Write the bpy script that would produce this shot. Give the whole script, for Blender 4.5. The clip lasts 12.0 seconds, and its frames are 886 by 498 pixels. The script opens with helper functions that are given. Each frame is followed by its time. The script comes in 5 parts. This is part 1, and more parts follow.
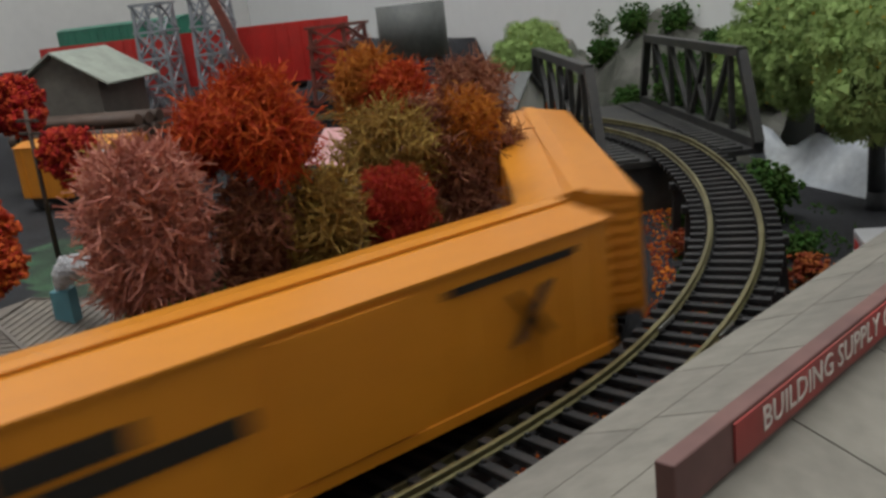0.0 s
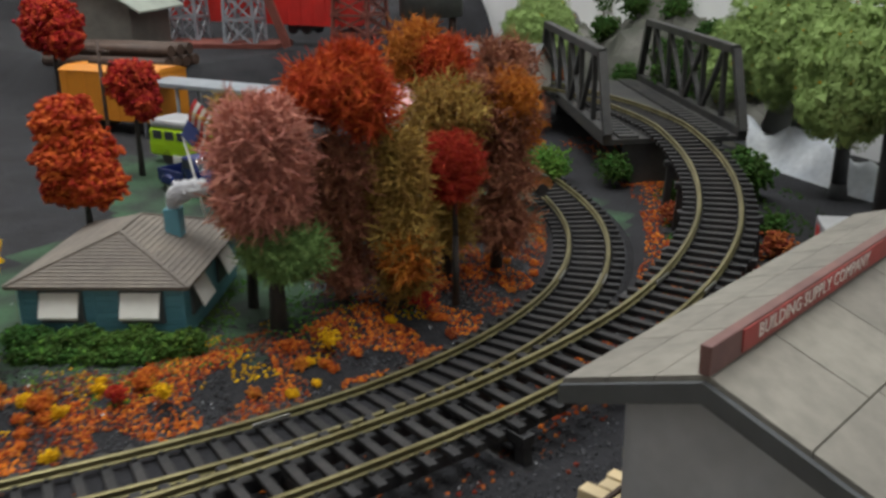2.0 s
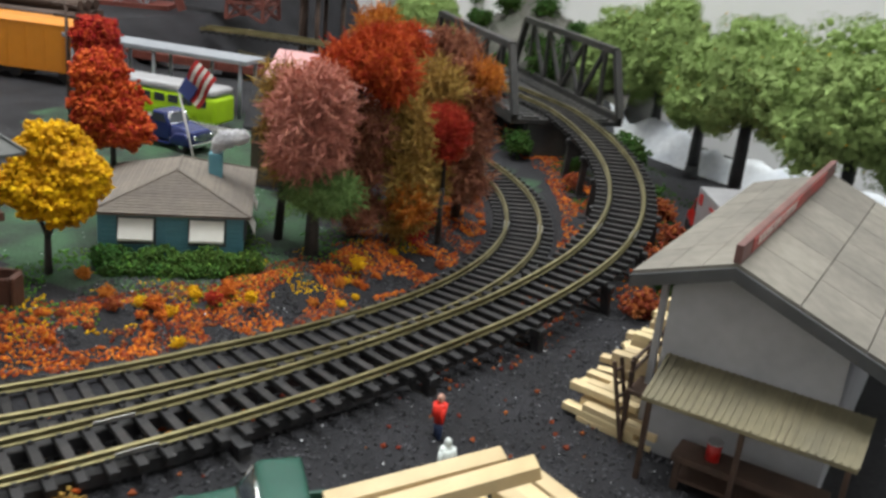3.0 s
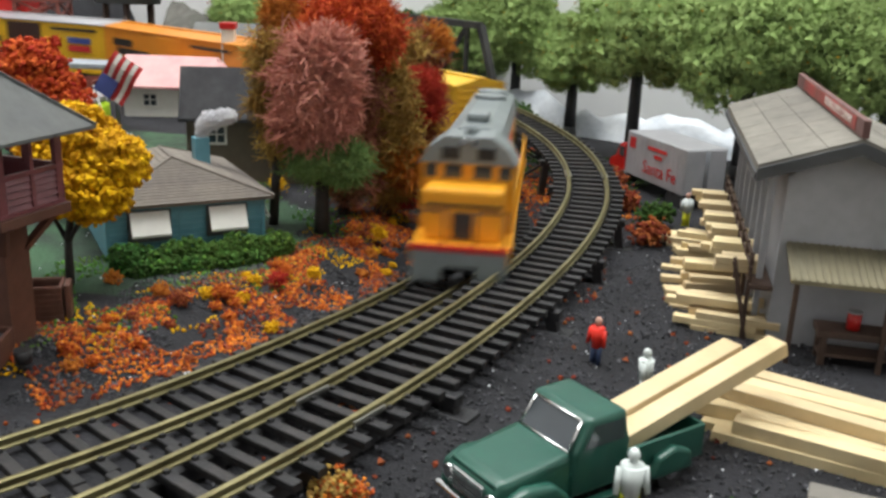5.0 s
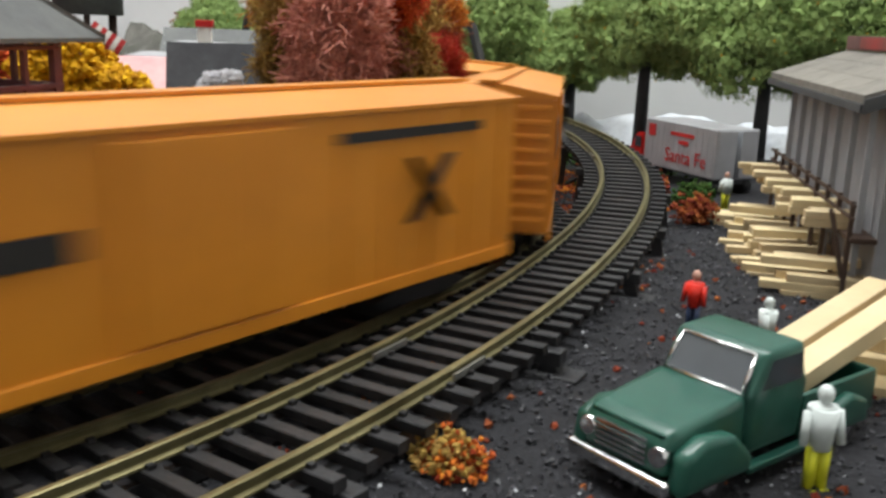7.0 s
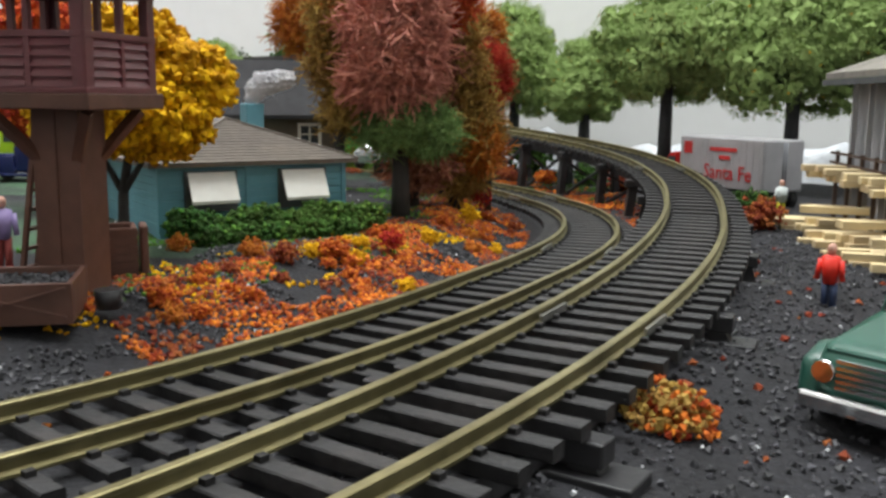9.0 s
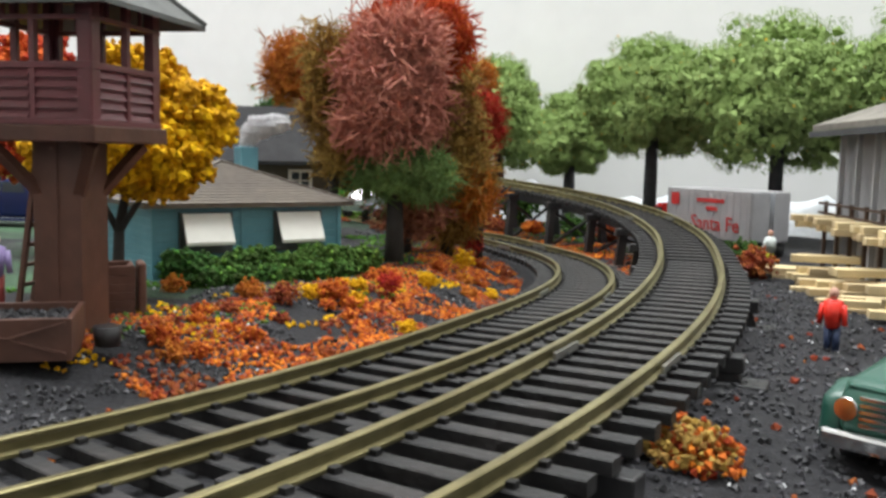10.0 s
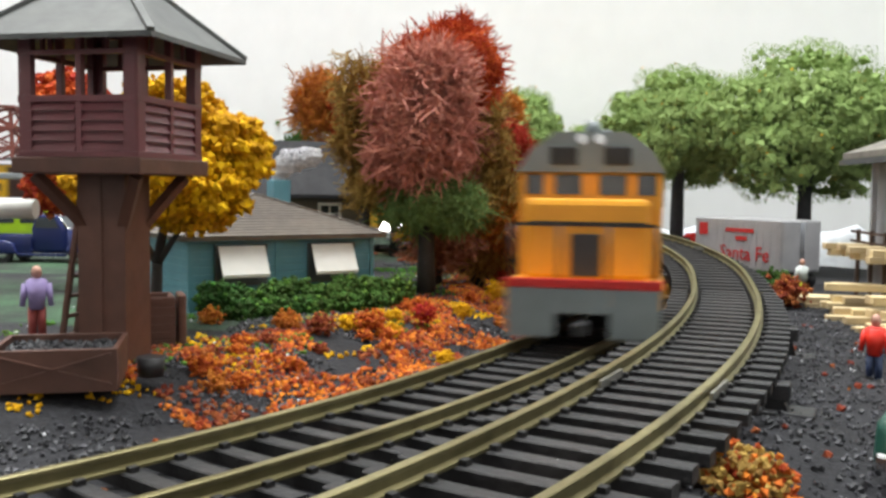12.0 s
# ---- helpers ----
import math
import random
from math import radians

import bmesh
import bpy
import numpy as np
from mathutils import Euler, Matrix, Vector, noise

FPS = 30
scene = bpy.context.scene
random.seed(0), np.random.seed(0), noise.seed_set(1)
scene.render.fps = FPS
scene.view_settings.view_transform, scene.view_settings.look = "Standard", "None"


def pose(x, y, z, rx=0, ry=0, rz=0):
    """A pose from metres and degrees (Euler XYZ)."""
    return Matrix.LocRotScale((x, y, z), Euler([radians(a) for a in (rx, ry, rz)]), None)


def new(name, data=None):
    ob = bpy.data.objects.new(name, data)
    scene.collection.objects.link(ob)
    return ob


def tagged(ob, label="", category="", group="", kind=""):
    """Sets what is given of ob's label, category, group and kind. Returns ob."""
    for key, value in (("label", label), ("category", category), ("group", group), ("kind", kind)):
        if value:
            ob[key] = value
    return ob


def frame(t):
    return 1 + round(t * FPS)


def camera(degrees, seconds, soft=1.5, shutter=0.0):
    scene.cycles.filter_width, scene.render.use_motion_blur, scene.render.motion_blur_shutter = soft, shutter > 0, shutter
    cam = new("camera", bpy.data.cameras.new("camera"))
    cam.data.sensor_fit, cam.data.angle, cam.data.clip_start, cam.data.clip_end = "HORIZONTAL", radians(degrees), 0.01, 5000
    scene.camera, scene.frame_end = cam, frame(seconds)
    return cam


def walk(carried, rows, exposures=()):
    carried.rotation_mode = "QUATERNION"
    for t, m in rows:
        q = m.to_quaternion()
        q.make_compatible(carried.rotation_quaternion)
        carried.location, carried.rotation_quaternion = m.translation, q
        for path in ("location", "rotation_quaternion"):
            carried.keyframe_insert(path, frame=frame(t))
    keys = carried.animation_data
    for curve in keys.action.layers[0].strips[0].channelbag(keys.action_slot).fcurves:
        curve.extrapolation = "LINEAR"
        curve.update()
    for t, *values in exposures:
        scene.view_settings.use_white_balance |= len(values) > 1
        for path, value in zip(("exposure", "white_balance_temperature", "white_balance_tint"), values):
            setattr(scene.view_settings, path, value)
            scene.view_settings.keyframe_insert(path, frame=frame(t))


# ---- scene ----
cam = camera(51.0, 12.0, soft=2.9, shutter=0.5)
PATH = [
    (0, pose(0.1900, 0.1329, 0.1075, 74.70, 6.41, 36.50)),
    (0.5, pose(0.1902, 0.1329, 0.1073, 73.57, 6.38, 36.86)),
    (1, pose(0.1902, 0.1328, 0.1068, 73.18, 6.25, 37.18)),
    (1.3, pose(0.1902, 0.1320, 0.1064, 73.02, 6.52, 37.26)),
    (1.5, pose(0.1942, 0.1220, 0.1113, 72.62, 5.74, 36.71)),
    (2, pose(0.2026, 0.0718, 0.1269, 71.30, 0.91, 35.71)),
    (2.5, pose(0.1917, 0.0244, 0.1409, 67.39, -0.37, 30.67)),
    (3, pose(0.1744, -0.0378, 0.1388, 70.26, -5.36, 24.01)),
    (3.5, pose(0.1407, -0.0578, 0.1220, 71.52, -5.94, 19.10)),
    (5.5, pose(0.0539, -0.0647, 0.0975, 73.69, -1.85, 3.46)),
    (6, pose(0.0489, -0.0558, 0.0868, 74.76, -1.54, 3.84)),
    (6.5, pose(0.0405, -0.0451, 0.0812, 75.29, -1.68, 2.61)),
    (7, pose(0.0335, -0.0350, 0.0669, 76.35, -1.99, 1.59)),
    (7.5, pose(0.0229, -0.0284, 0.0577, 77.94, -1.05, 0.62)),
    (9.5, pose(-0.0024, -0.0182, 0.0400, 82.20, -1.09, -1.71)),
    (10, pose(-0.0047, -0.0173, 0.0390, 84.18, -1.29, -2.42)),
    (10.5, pose(-0.0079, -0.0161, 0.0388, 85.18, -1.42, -1.71)),
    (11, pose(-0.0074, -0.0167, 0.0390, 85.64, -0.92, -0.82)),
    (11.5, pose(-0.0082, -0.0176, 0.0389, 86.15, -1.16, -0.94)),
    (12, pose(-0.0083, -0.0173, 0.0379, 86.29, -0.72, -1.24)),
]
walk(cam, PATH, [(0.0, -0.75), (1.0, -0.75), (2.0, -0.34), (3.5, 0.16), (5.5, 0.22), (7.5, 0.15), (9.5, 0.45), (12.0, 0.65)])

# ---- world and light ----
S = 0.001  # the layout is written in millimetres
world = bpy.data.worlds.new("room_air")
world.use_nodes = True
world.node_tree.nodes["Background"].inputs[0].default_value = (0.9, 0.95, 1.0, 1)
world.node_tree.nodes["Background"].inputs[1].default_value = 0.25
scene.world = world


def lamp(x, y, z, sx, sy, watts, colour):
    data = bpy.data.lights.new("added_ceiling_lamp", "AREA")
    data.shape, data.size, data.size_y, data.energy, data.color = "RECTANGLE", sx, sy, watts, colour
    ob = new("added_ceiling_lamp", data)
    ob.location = (x, y, z)
    return ob


# assumed overhead lamps, out of view, added to light the board and north wall
lamp(0.1, 0.15, 1.72, 1.2, 0.5, 24, (0.98, 1.0, 0.99))
lamp(-0.7, 0.55, 1.72, 1.2, 0.5, 18, (0.98, 1.0, 0.99))


# ---- materials ----
def mat(name, colour, rough=0.6, grain=400, vary=0.12, bump=0.0, metal=0.0, other=None, mix_scale=60, island=0.0, rnd=0.0, spec=0.5, coords="Object", sharp=0.15, trans=0.0):
    m = bpy.data.materials.new(name)
    m.use_nodes = True
    nt = m.node_tree
    b = nt.nodes["Principled BSDF"]
    b.inputs["Roughness"].default_value = rough
    b.inputs["Metallic"].default_value = metal
    b.inputs["Specular IOR Level"].default_value = spec
    b.inputs["Transmission Weight"].default_value = trans
    tc = nt.nodes.new("ShaderNodeTexCoord")
    n1 = nt.nodes.new("ShaderNodeTexNoise")
    n1.inputs["Scale"].default_value = grain
    n1.inputs["Detail"].default_value = 5
    nt.links.new(tc.outputs[coords], n1.inputs["Vector"])
    n2 = nt.nodes.new("ShaderNodeTexNoise")
    n2.inputs["Scale"].default_value = mix_scale
    n2.inputs["Detail"].default_value = 3
    nt.links.new(tc.outputs[coords], n2.inputs["Vector"])
    ramp = nt.nodes.new("ShaderNodeMapRange")
    ramp.inputs[1].default_value, ramp.inputs[2].default_value = 0.5 - sharp, 0.5 + sharp
    nt.links.new(n2.outputs["Fac"], ramp.inputs[0])
    mixc = nt.nodes.new("ShaderNodeMix")
    mixc.data_type = "RGBA"
    o = other or tuple(c * 0.8 for c in colour)
    mixc.inputs["A"].default_value, mixc.inputs["B"].default_value = (*colour, 1), (*o, 1)
    nt.links.new(ramp.outputs[0], mixc.inputs["Factor"])
    hsv = nt.nodes.new("ShaderNodeHueSaturation")
    nt.links.new(mixc.outputs["Result"], hsv.inputs["Color"])
    val = nt.nodes.new("ShaderNodeMapRange")
    val.inputs[3].default_value, val.inputs[4].default_value = 1 - 2 * vary, 1 + 2 * vary
    nt.links.new(n1.outputs["Fac"], val.inputs[0])
    last = val.outputs[0]
    if island or rnd:
        src = nt.nodes.new("ShaderNodeNewGeometry").outputs["Random Per Island"] if island else nt.nodes.new("ShaderNodeObjectInfo").outputs["Random"]
        r = nt.nodes.new("ShaderNodeMapRange")
        k = island or rnd
        r.inputs[3].default_value, r.inputs[4].default_value = 1 - k, 1 + k
        nt.links.new(src, r.inputs[0])
        mul = nt.nodes.new("ShaderNodeMath")
        mul.operation = "MULTIPLY"
        nt.links.new(last, mul.inputs[0])
        nt.links.new(r.outputs[0], mul.inputs[1])
        last = mul.outputs[0]
        h = nt.nodes.new("ShaderNodeMapRange")
        h.inputs[3].default_value, h.inputs[4].default_value = 0.5 - k * 0.04, 0.5 + k * 0.04
        nt.links.new(src, h.inputs[0])
        nt.links.new(h.outputs[0], hsv.inputs["Hue"])
    nt.links.new(last, hsv.inputs["Value"])
    nt.links.new(hsv.outputs["Color"], b.inputs["Base Color"])
    if bump:
        bp = nt.nodes.new("ShaderNodeBump")
        bp.inputs["Strength"].default_value = bump
        bp.inputs["Distance"].default_value = 0.0006
        nt.links.new(n1.outputs["Fac"], bp.inputs["Height"])
        nt.links.new(bp.outputs[0], b.inputs["Normal"])
    return m


M = {}
def paint(key, *a, **k):
    M[key] = mat(key, *a, **k)


paint("gravel", (0.021, 0.021, 0.025), 0.8, 900, 0.45, 1.0, other=(0.011, 0.011, 0.013), mix_scale=40, spec=0.3)
paint("stone_chip", (0.06, 0.061, 0.07), 0.55, 900, 0.2, 0.3, other=(0.02, 0.02, 0.024), island=0.7)
paint("glint", (0.75, 0.77, 0.8), 0.2, 500, 0.05)
paint("turf", (0.035, 0.085, 0.04), 0.9, 800, 0.35, 0.9, other=(0.016, 0.024, 0.018), mix_scale=50)
paint("tie", (0.0095, 0.0092, 0.0105), 0.6, 700, 0.25, 0.4, other=(0.02, 0.0175, 0.0175), mix_scale=90, rnd=0.35)
paint("rail", (0.3, 0.265, 0.135), 0.38, 500, 0.12, 0.1, metal=0.75, other=(0.19, 0.165, 0.08), mix_scale=70)
paint("joiner", (0.55, 0.54, 0.5), 0.3, 500, 0.08, metal=0.9)
paint("black", (0.014, 0.014, 0.016), 0.45, 500, 0.2, 0.2, other=(0.03, 0.03, 0.032))
paint("bridge", (0.022, 0.022, 0.024), 0.5, 500, 0.2, 0.2, other=(0.045, 0.043, 0.04))
paint("wall", (0.88, 0.885, 0.89), 0.7, 60, 0.02, 0.1, other=(0.85, 0.855, 0.86), mix_scale=6)
paint("room", (0.7, 0.69, 0.67), 0.8, 60, 0.03, other=(0.62, 0.61, 0.6), mix_scale=4)
paint("foam", (0.8, 0.83, 0.87), 0.35, 260, 0.1, 0.8, other=(0.5, 0.54, 0.6), mix_scale=40)
paint("grey_wall", (0.41, 0.42, 0.45), 0.6, 300, 0.06, 0.1, other=(0.35, 0.36, 0.385))
paint("tan_roof", (0.225, 0.208, 0.178), 0.8, 250, 0.16, 0.3, other=(0.17, 0.158, 0.137), mix_scale=25, rnd=0.1)
paint("olive_roof", (0.2, 0.175, 0.105), 0.75, 250, 0.14, 0.3, other=(0.15, 0.135, 0.09), rnd=0.12)
paint("rock", (0.13, 0.125, 0.11), 0.85, 120, 0.3, 1.0, other=(0.05, 0.055, 0.04), mix_scale=30)
paint("loco_yellow", (0.76, 0.345, 0.016), 0.36, 200, 0.05, 0.05, other=(0.7, 0.3, 0.016), mix_scale=12)
paint("dark_trim", (0.08, 0.085, 0.09), 0.6, 300, 0.1)
paint("sign_brown", (0.17, 0.085, 0.075), 0.65, 300, 0.12, other=(0.13, 0.065, 0.06))
paint("sign_red", (0.36, 0.05, 0.045), 0.6, 300, 0.12, other=(0.22, 0.06, 0.05))
paint("letter", (0.75, 0.68, 0.62), 0.6, 300, 0.06)
paint("lumber", (0.7, 0.57, 0.34), 0.65, 250, 0.1, 0.2, other=(0.6, 0.46, 0.25), rnd=0.16)
paint("dark_wood", (0.085, 0.05, 0.035), 0.65, 300, 0.2, 0.3, other=(0.06, 0.035, 0.025))
paint("tower_wood", (0.2, 0.062, 0.07), 0.35, 300, 0.12, 0.1, other=(0.15, 0.045, 0.052))
paint("tower_post", (0.13, 0.055, 0.036), 0.5, 300, 0.2, 0.3, other=(0.09, 0.04, 0.028))
paint("slate", (0.085, 0.09, 0.09), 0.6, 260, 0.15, 0.3, other=(0.11, 0.115, 0.11))
paint("blue_wall", (0.115, 0.3, 0.37), 0.45, 300, 0.07, 0.1, other=(0.09, 0.25, 0.31))
paint("house_roof", (0.135, 0.115, 0.1), 0.75, 500, 0.15, 0.3, other=(0.17, 0.145, 0.12), rnd=0.15)
paint("white", (0.78, 0.77, 0.73), 0.5, 300, 0.04, other=(0.72, 0.71, 0.66))
paint("smoke", (0.85, 0.85, 0.87), 0.95, 200, 0.05, other=(0.7, 0.7, 0.74), mix_scale=120)
paint("tan_wall", (0.13, 0.105, 0.075), 0.6, 300, 0.1, 0.1)
paint("dark_roof", (0.035, 0.035, 0.038), 0.85, 300, 0.15, 0.2, other=(0.05, 0.05, 0.053), spec=0.2)
paint("pink_roof", (0.55, 0.25, 0.25), 0.5, 200, 0.06, other=(0.62, 0.33, 0.32))
paint("orange_car", (0.67, 0.245, 0.016), 0.38, 200, 0.05, 0.05, other=(0.6, 0.21, 0.016), mix_scale=12)
paint("yellow_car", (0.72, 0.43, 0.018), 0.38, 200, 0.05, 0.05, other=(0.66, 0.385, 0.018), mix_scale=12)
paint("car_grey", (0.16, 0.185, 0.19), 0.4, 200, 0.08, 0.05, other=(0.2, 0.225, 0.23), mix_scale=25)
paint("silver", (0.5, 0.5, 0.52), 0.35, 200, 0.05, metal=0.35, other=(0.44, 0.44, 0.46))
paint("mark_black", (0.02, 0.018, 0.016), 0.5, 300, 0.05)
paint("mark_red", (0.55, 0.03, 0.03), 0.45, 300, 0.08)
paint("mark_blue", (0.06, 0.09, 0.3), 0.45, 300, 0.08)
paint("door_brown", (0.05, 0.022, 0.015), 0.5, 300, 0.1)
paint("truck_green", (0.018, 0.085, 0.06), 0.28, 300, 0.08, other=(0.014, 0.068, 0.05), mix_scale=30)
paint("chrome", (0.8, 0.8, 0.8), 0.15, 400, 0.1, metal=1.0)
paint("pane", (0.05, 0.06, 0.07), 0.08, 200, 0.02, spec=0.8)
paint("red_paint", (0.5, 0.014, 0.012), 0.35, 300, 0.06)
paint("red_gondola", (0.62, 0.028, 0.022), 0.4, 300, 0.05)
paint("green_car", (0.03, 0.2, 0.13), 0.45, 300, 0.08)
paint("lime", (0.45, 0.72, 0.01), 0.4, 300, 0.05)
paint("navy", (0.015, 0.025, 0.12), 0.22, 300, 0.05)
paint("steel", (0.3, 0.32, 0.35), 0.5, 300, 0.1, other=(0.24, 0.26, 0.29))
paint("rust_steel", (0.2, 0.055, 0.04), 0.6, 300, 0.15)
paint("shed_roof", (0.33, 0.36, 0.31), 0.7, 250, 0.12, 0.2)
paint("shed_wall", (0.17, 0.16, 0.14), 0.7, 250, 0.15, 0.2)
paint("skin_red", (0.78, 0.03, 0.015), 0.4, 300, 0.05)
paint("doll_blue", (0.03, 0.05, 0.12), 0.5, 300, 0.05)
paint("doll_white", (0.72, 0.78, 0.76), 0.45, 300, 0.05)
paint("doll_yellow", (0.72, 0.72, 0.03), 0.45, 300, 0.05)
paint("doll_purple", (0.32, 0.25, 0.5), 0.5, 300, 0.05)
paint("doll_head", (0.6, 0.33, 0.25), 0.5, 300, 0.05)
paint("tree_bark", (0.04, 0.035, 0.032), 0.8, 300, 0.25, 0.5)
paint("bark_grey", (0.05, 0.053, 0.058), 0.75, 300, 0.25, 0.5)
def leaf(key, a, b, k=0.3):
    M[key] = mat(key, a, 0.85, 300, 0.12, 0.0, other=b, mix_scale=50, island=k, spec=0.2)
leaf("twig_pink", (0.58, 0.25, 0.19), (0.45, 0.17, 0.125), 0.2)
leaf("twig_red", (0.52, 0.085, 0.02), (0.4, 0.045, 0.014))
leaf("twig_orange", (0.52, 0.17, 0.02), (0.36, 0.11, 0.02))
leaf("twig_ochre", (0.36, 0.235, 0.06), (0.27, 0.15, 0.035))
leaf("twig_brown", (0.33, 0.13, 0.075), (0.24, 0.09, 0.055))
leaf("twig_green", (0.17, 0.27, 0.085), (0.12, 0.2, 0.06))
leaf("flock_red", (0.42, 0.03, 0.014), (0.29, 0.022, 0.012))
leaf("flock_yellow", (0.72, 0.42, 0.005), (0.5, 0.25, 0.005))
leaf("flock_orange", (0.56, 0.14, 0.018), (0.36, 0.07, 0.014), 0.5)
leaf("flock_rust", (0.30, 0.065, 0.02), (0.2, 0.05, 0.02), 0.45)
leaf("flock_green", (0.028, 0.075, 0.014), (0.05, 0.1, 0.016), 0.4)
leaf("flock_grass", (0.07, 0.2, 0.03), (0.12, 0.2, 0.03), 0.4)
leaf("willow", (0.27, 0.37, 0.13), (0.22, 0.32, 0.1), 0.05)
leaf("fleck", (0.6, 0.36, 0.02), (0.5, 0.25, 0.02))


# ---- mesh helpers (millimetres) ----
def box(bm, x0, y0, z0, x1, y1, z1, mi=0, bev=0.0):
    r = bmesh.ops.create_cube(bm, size=1, matrix=Matrix.Translation(((x0 + x1) / 2, (y0 + y1) / 2, (z0 + z1) / 2)) @ Matrix.Diagonal((x1 - x0, y1 - y0, z1 - z0, 1)))
    vs = set(r["verts"])
    if bev:
        es = {e for v in vs for e in v.link_edges}
        r = bmesh.ops.bevel(bm, geom=list(es), offset=bev, segments=2, affect="EDGES", profile=0.5)
        for f in r["faces"]:
            f.material_index = mi
        vs = {v for f in r["faces"] for v in f.verts}
    for f in {f for v in vs for f in v.link_faces}:
        f.material_index = mi


def tube(bm, p, q, r, r2=None, n=8, mi=0, caps=True):
    p, q = Vector(p), Vector(q)
    d = q - p
    m = Matrix.Translation((p + q) / 2) @ d.to_track_quat("Z", "Y").to_matrix().to_4x4()
    g = bmesh.ops.create_cone(bm, cap_ends=caps, segments=n, radius1=r, radius2=r if r2 is None else r2, depth=d.length, matrix=m)
    for f in {f for v in g["verts"] for f in v.link_faces}:
        f.material_index = mi
        f.smooth = len(f.verts) == 4


def bar(bm, p, q, w, h, mi=0, up=(0, 0, 1)):
    p, q = Vector(p), Vector(q)
    d = (q - p)
    x = d.normalized()
    side = x.cross(Vector(up))
    side = side.normalized() if side.length > 1e-4 else Vector((1, 0, 0))
    u = side.cross(x)
    vs = [bm.verts.new(a + side * (w / 2 * i) + u * (h / 2 * j)) for a in (p, q) for i, j in ((-1, -1), (1, -1), (1, 1), (-1, 1))]
    for f in ((3, 2, 1, 0), (4, 5, 6, 7), (0, 1, 5, 4), (1, 2, 6, 5), (2, 3, 7, 6), (3, 0, 4, 7)):
        bm.faces.new([vs[i] for i in f]).material_index = mi


def ball(bm, c, rx, ry, rz, mi=0, u=12, v=8):
    g = bmesh.ops.create_uvsphere(bm, u_segments=u, v_segments=v, radius=1, matrix=Matrix.Translation(c) @ Matrix.Diagonal((rx, ry, rz, 1)))
    for f in {f for w in g["verts"] for f in w.link_faces}:
        f.material_index = mi
        f.smooth = True


def solid(bm, base, top, mi=0):
    a = [bm.verts.new(p) for p in base]
    b = [bm.verts.new(p) for p in top]
    n = len(a)
    bm.faces.new(a[::-1]).material_index = mi
    bm.faces.new(b).material_index = mi
    for i in range(n):
        bm.faces.new((a[i], a[(i + 1) % n], b[(i + 1) % n], b[i])).material_index = mi


def profile(bm, pts, y0, y1, mi=0):
    """An outline in x, z drawn out from y0 to y1."""
    solid(bm, [(x, y0, z) for x, z in pts], [(x, y1, z) for x, z in pts], mi)


def part(name, bm, material, parent=None, label="", m=None):
    bmesh.ops.recalc_face_normals(bm, faces=bm.faces)
    bmesh.ops.scale(bm, vec=(S, S, S), verts=bm.verts)
    me = bpy.data.meshes.new(name)
    bm.to_mesh(me)
    bm.free()
    for k in (material if isinstance(material, (list, tuple)) else [material]):
        me.materials.append(M[k])
    ob = new(name, me)
    ob.parent = parent
    if m is not None:
        ob.matrix_basis = m
    if label:
        ob["label"] = label
    return ob


def at(x, y, z=0, rz=0, rx=0, ry=0):
    return pose(x * S, y * S, z * S, rx, ry, rz)


def thing(name, m, label, category, group="", kind=""):
    ob = new(name)
    ob.empty_display_size = 0.005
    ob.matrix_basis = m
    return tagged(ob, label, category, group, kind)


def BM():
    return bmesh.new()


def words(name, text, size, m, material, parent, depth=0.15):
    cu = bpy.data.curves.new(name, "FONT")
    cu.body, cu.size, cu.extrude, cu.align_x, cu.align_y = text, size * S, depth * S, "CENTER", "CENTER"
    cu.resolution_u = 2
    cu.materials.append(M[material])
    ob = new(name, cu)
    ob.parent = parent
    ob.matrix_basis = m
    return ob


# ---- soft growth ----
def shells(blobs, count, rng, inner=0.55):
    vol = np.array([b[3] * b[4] * b[5] for b in blobs]) ** 0.67
    pick = rng.choice(len(blobs), count, p=vol / vol.sum())
    d = rng.normal(size=(count, 3))
    d /= np.linalg.norm(d, axis=1)[:, None]
    r = rng.uniform(inner, 1.03, count)[:, None]
    bl = np.array(blobs, float)
    lump = 1 + 0.12 * np.sin(d[:, :1] * 7 + pick[:, None]) * np.cos(d[:, 1:2] * 6 + 2 * pick[:, None]) + 0.08 * np.sin(d[:, 2:3] * 11)
    return bl[pick, :3] + d * bl[pick, 3:6] * r * lump, d


def turns(n, rng, up=None, spread=1.0):
    q = rng.normal(size=(n, 4))
    q /= np.linalg.norm(q, axis=1)[:, None]
    w, x, y, z = q.T
    return np.stack([np.stack([1 - 2 * (y * y + z * z), 2 * (x * y - z * w), 2 * (x * z + y * w)], 1), np.stack([2 * (x * y + z * w), 1 - 2 * (x * x + z * z), 2 * (y * z - x * w)], 1), np.stack([2 * (x * z - y * w), 2 * (y * z + x * w), 1 - 2 * (x * x + y * y)], 1)], 1)


def hanging(d):
    """Turns that let each leaf hang down over its crown, its face outwards."""
    n = len(d)
    x = np.array([0, 0, -0.9]) + d * 0.35 + RNG.normal(size=(n, 3)) * 0.3
    x /= np.linalg.norm(x, axis=1)[:, None]
    z = d + RNG.normal(size=(n, 3)) * 0.3
    y = np.cross(z, x)
    y /= np.linalg.norm(y, axis=1)[:, None]
    return np.stack([x, y, np.cross(x, y)], 2)


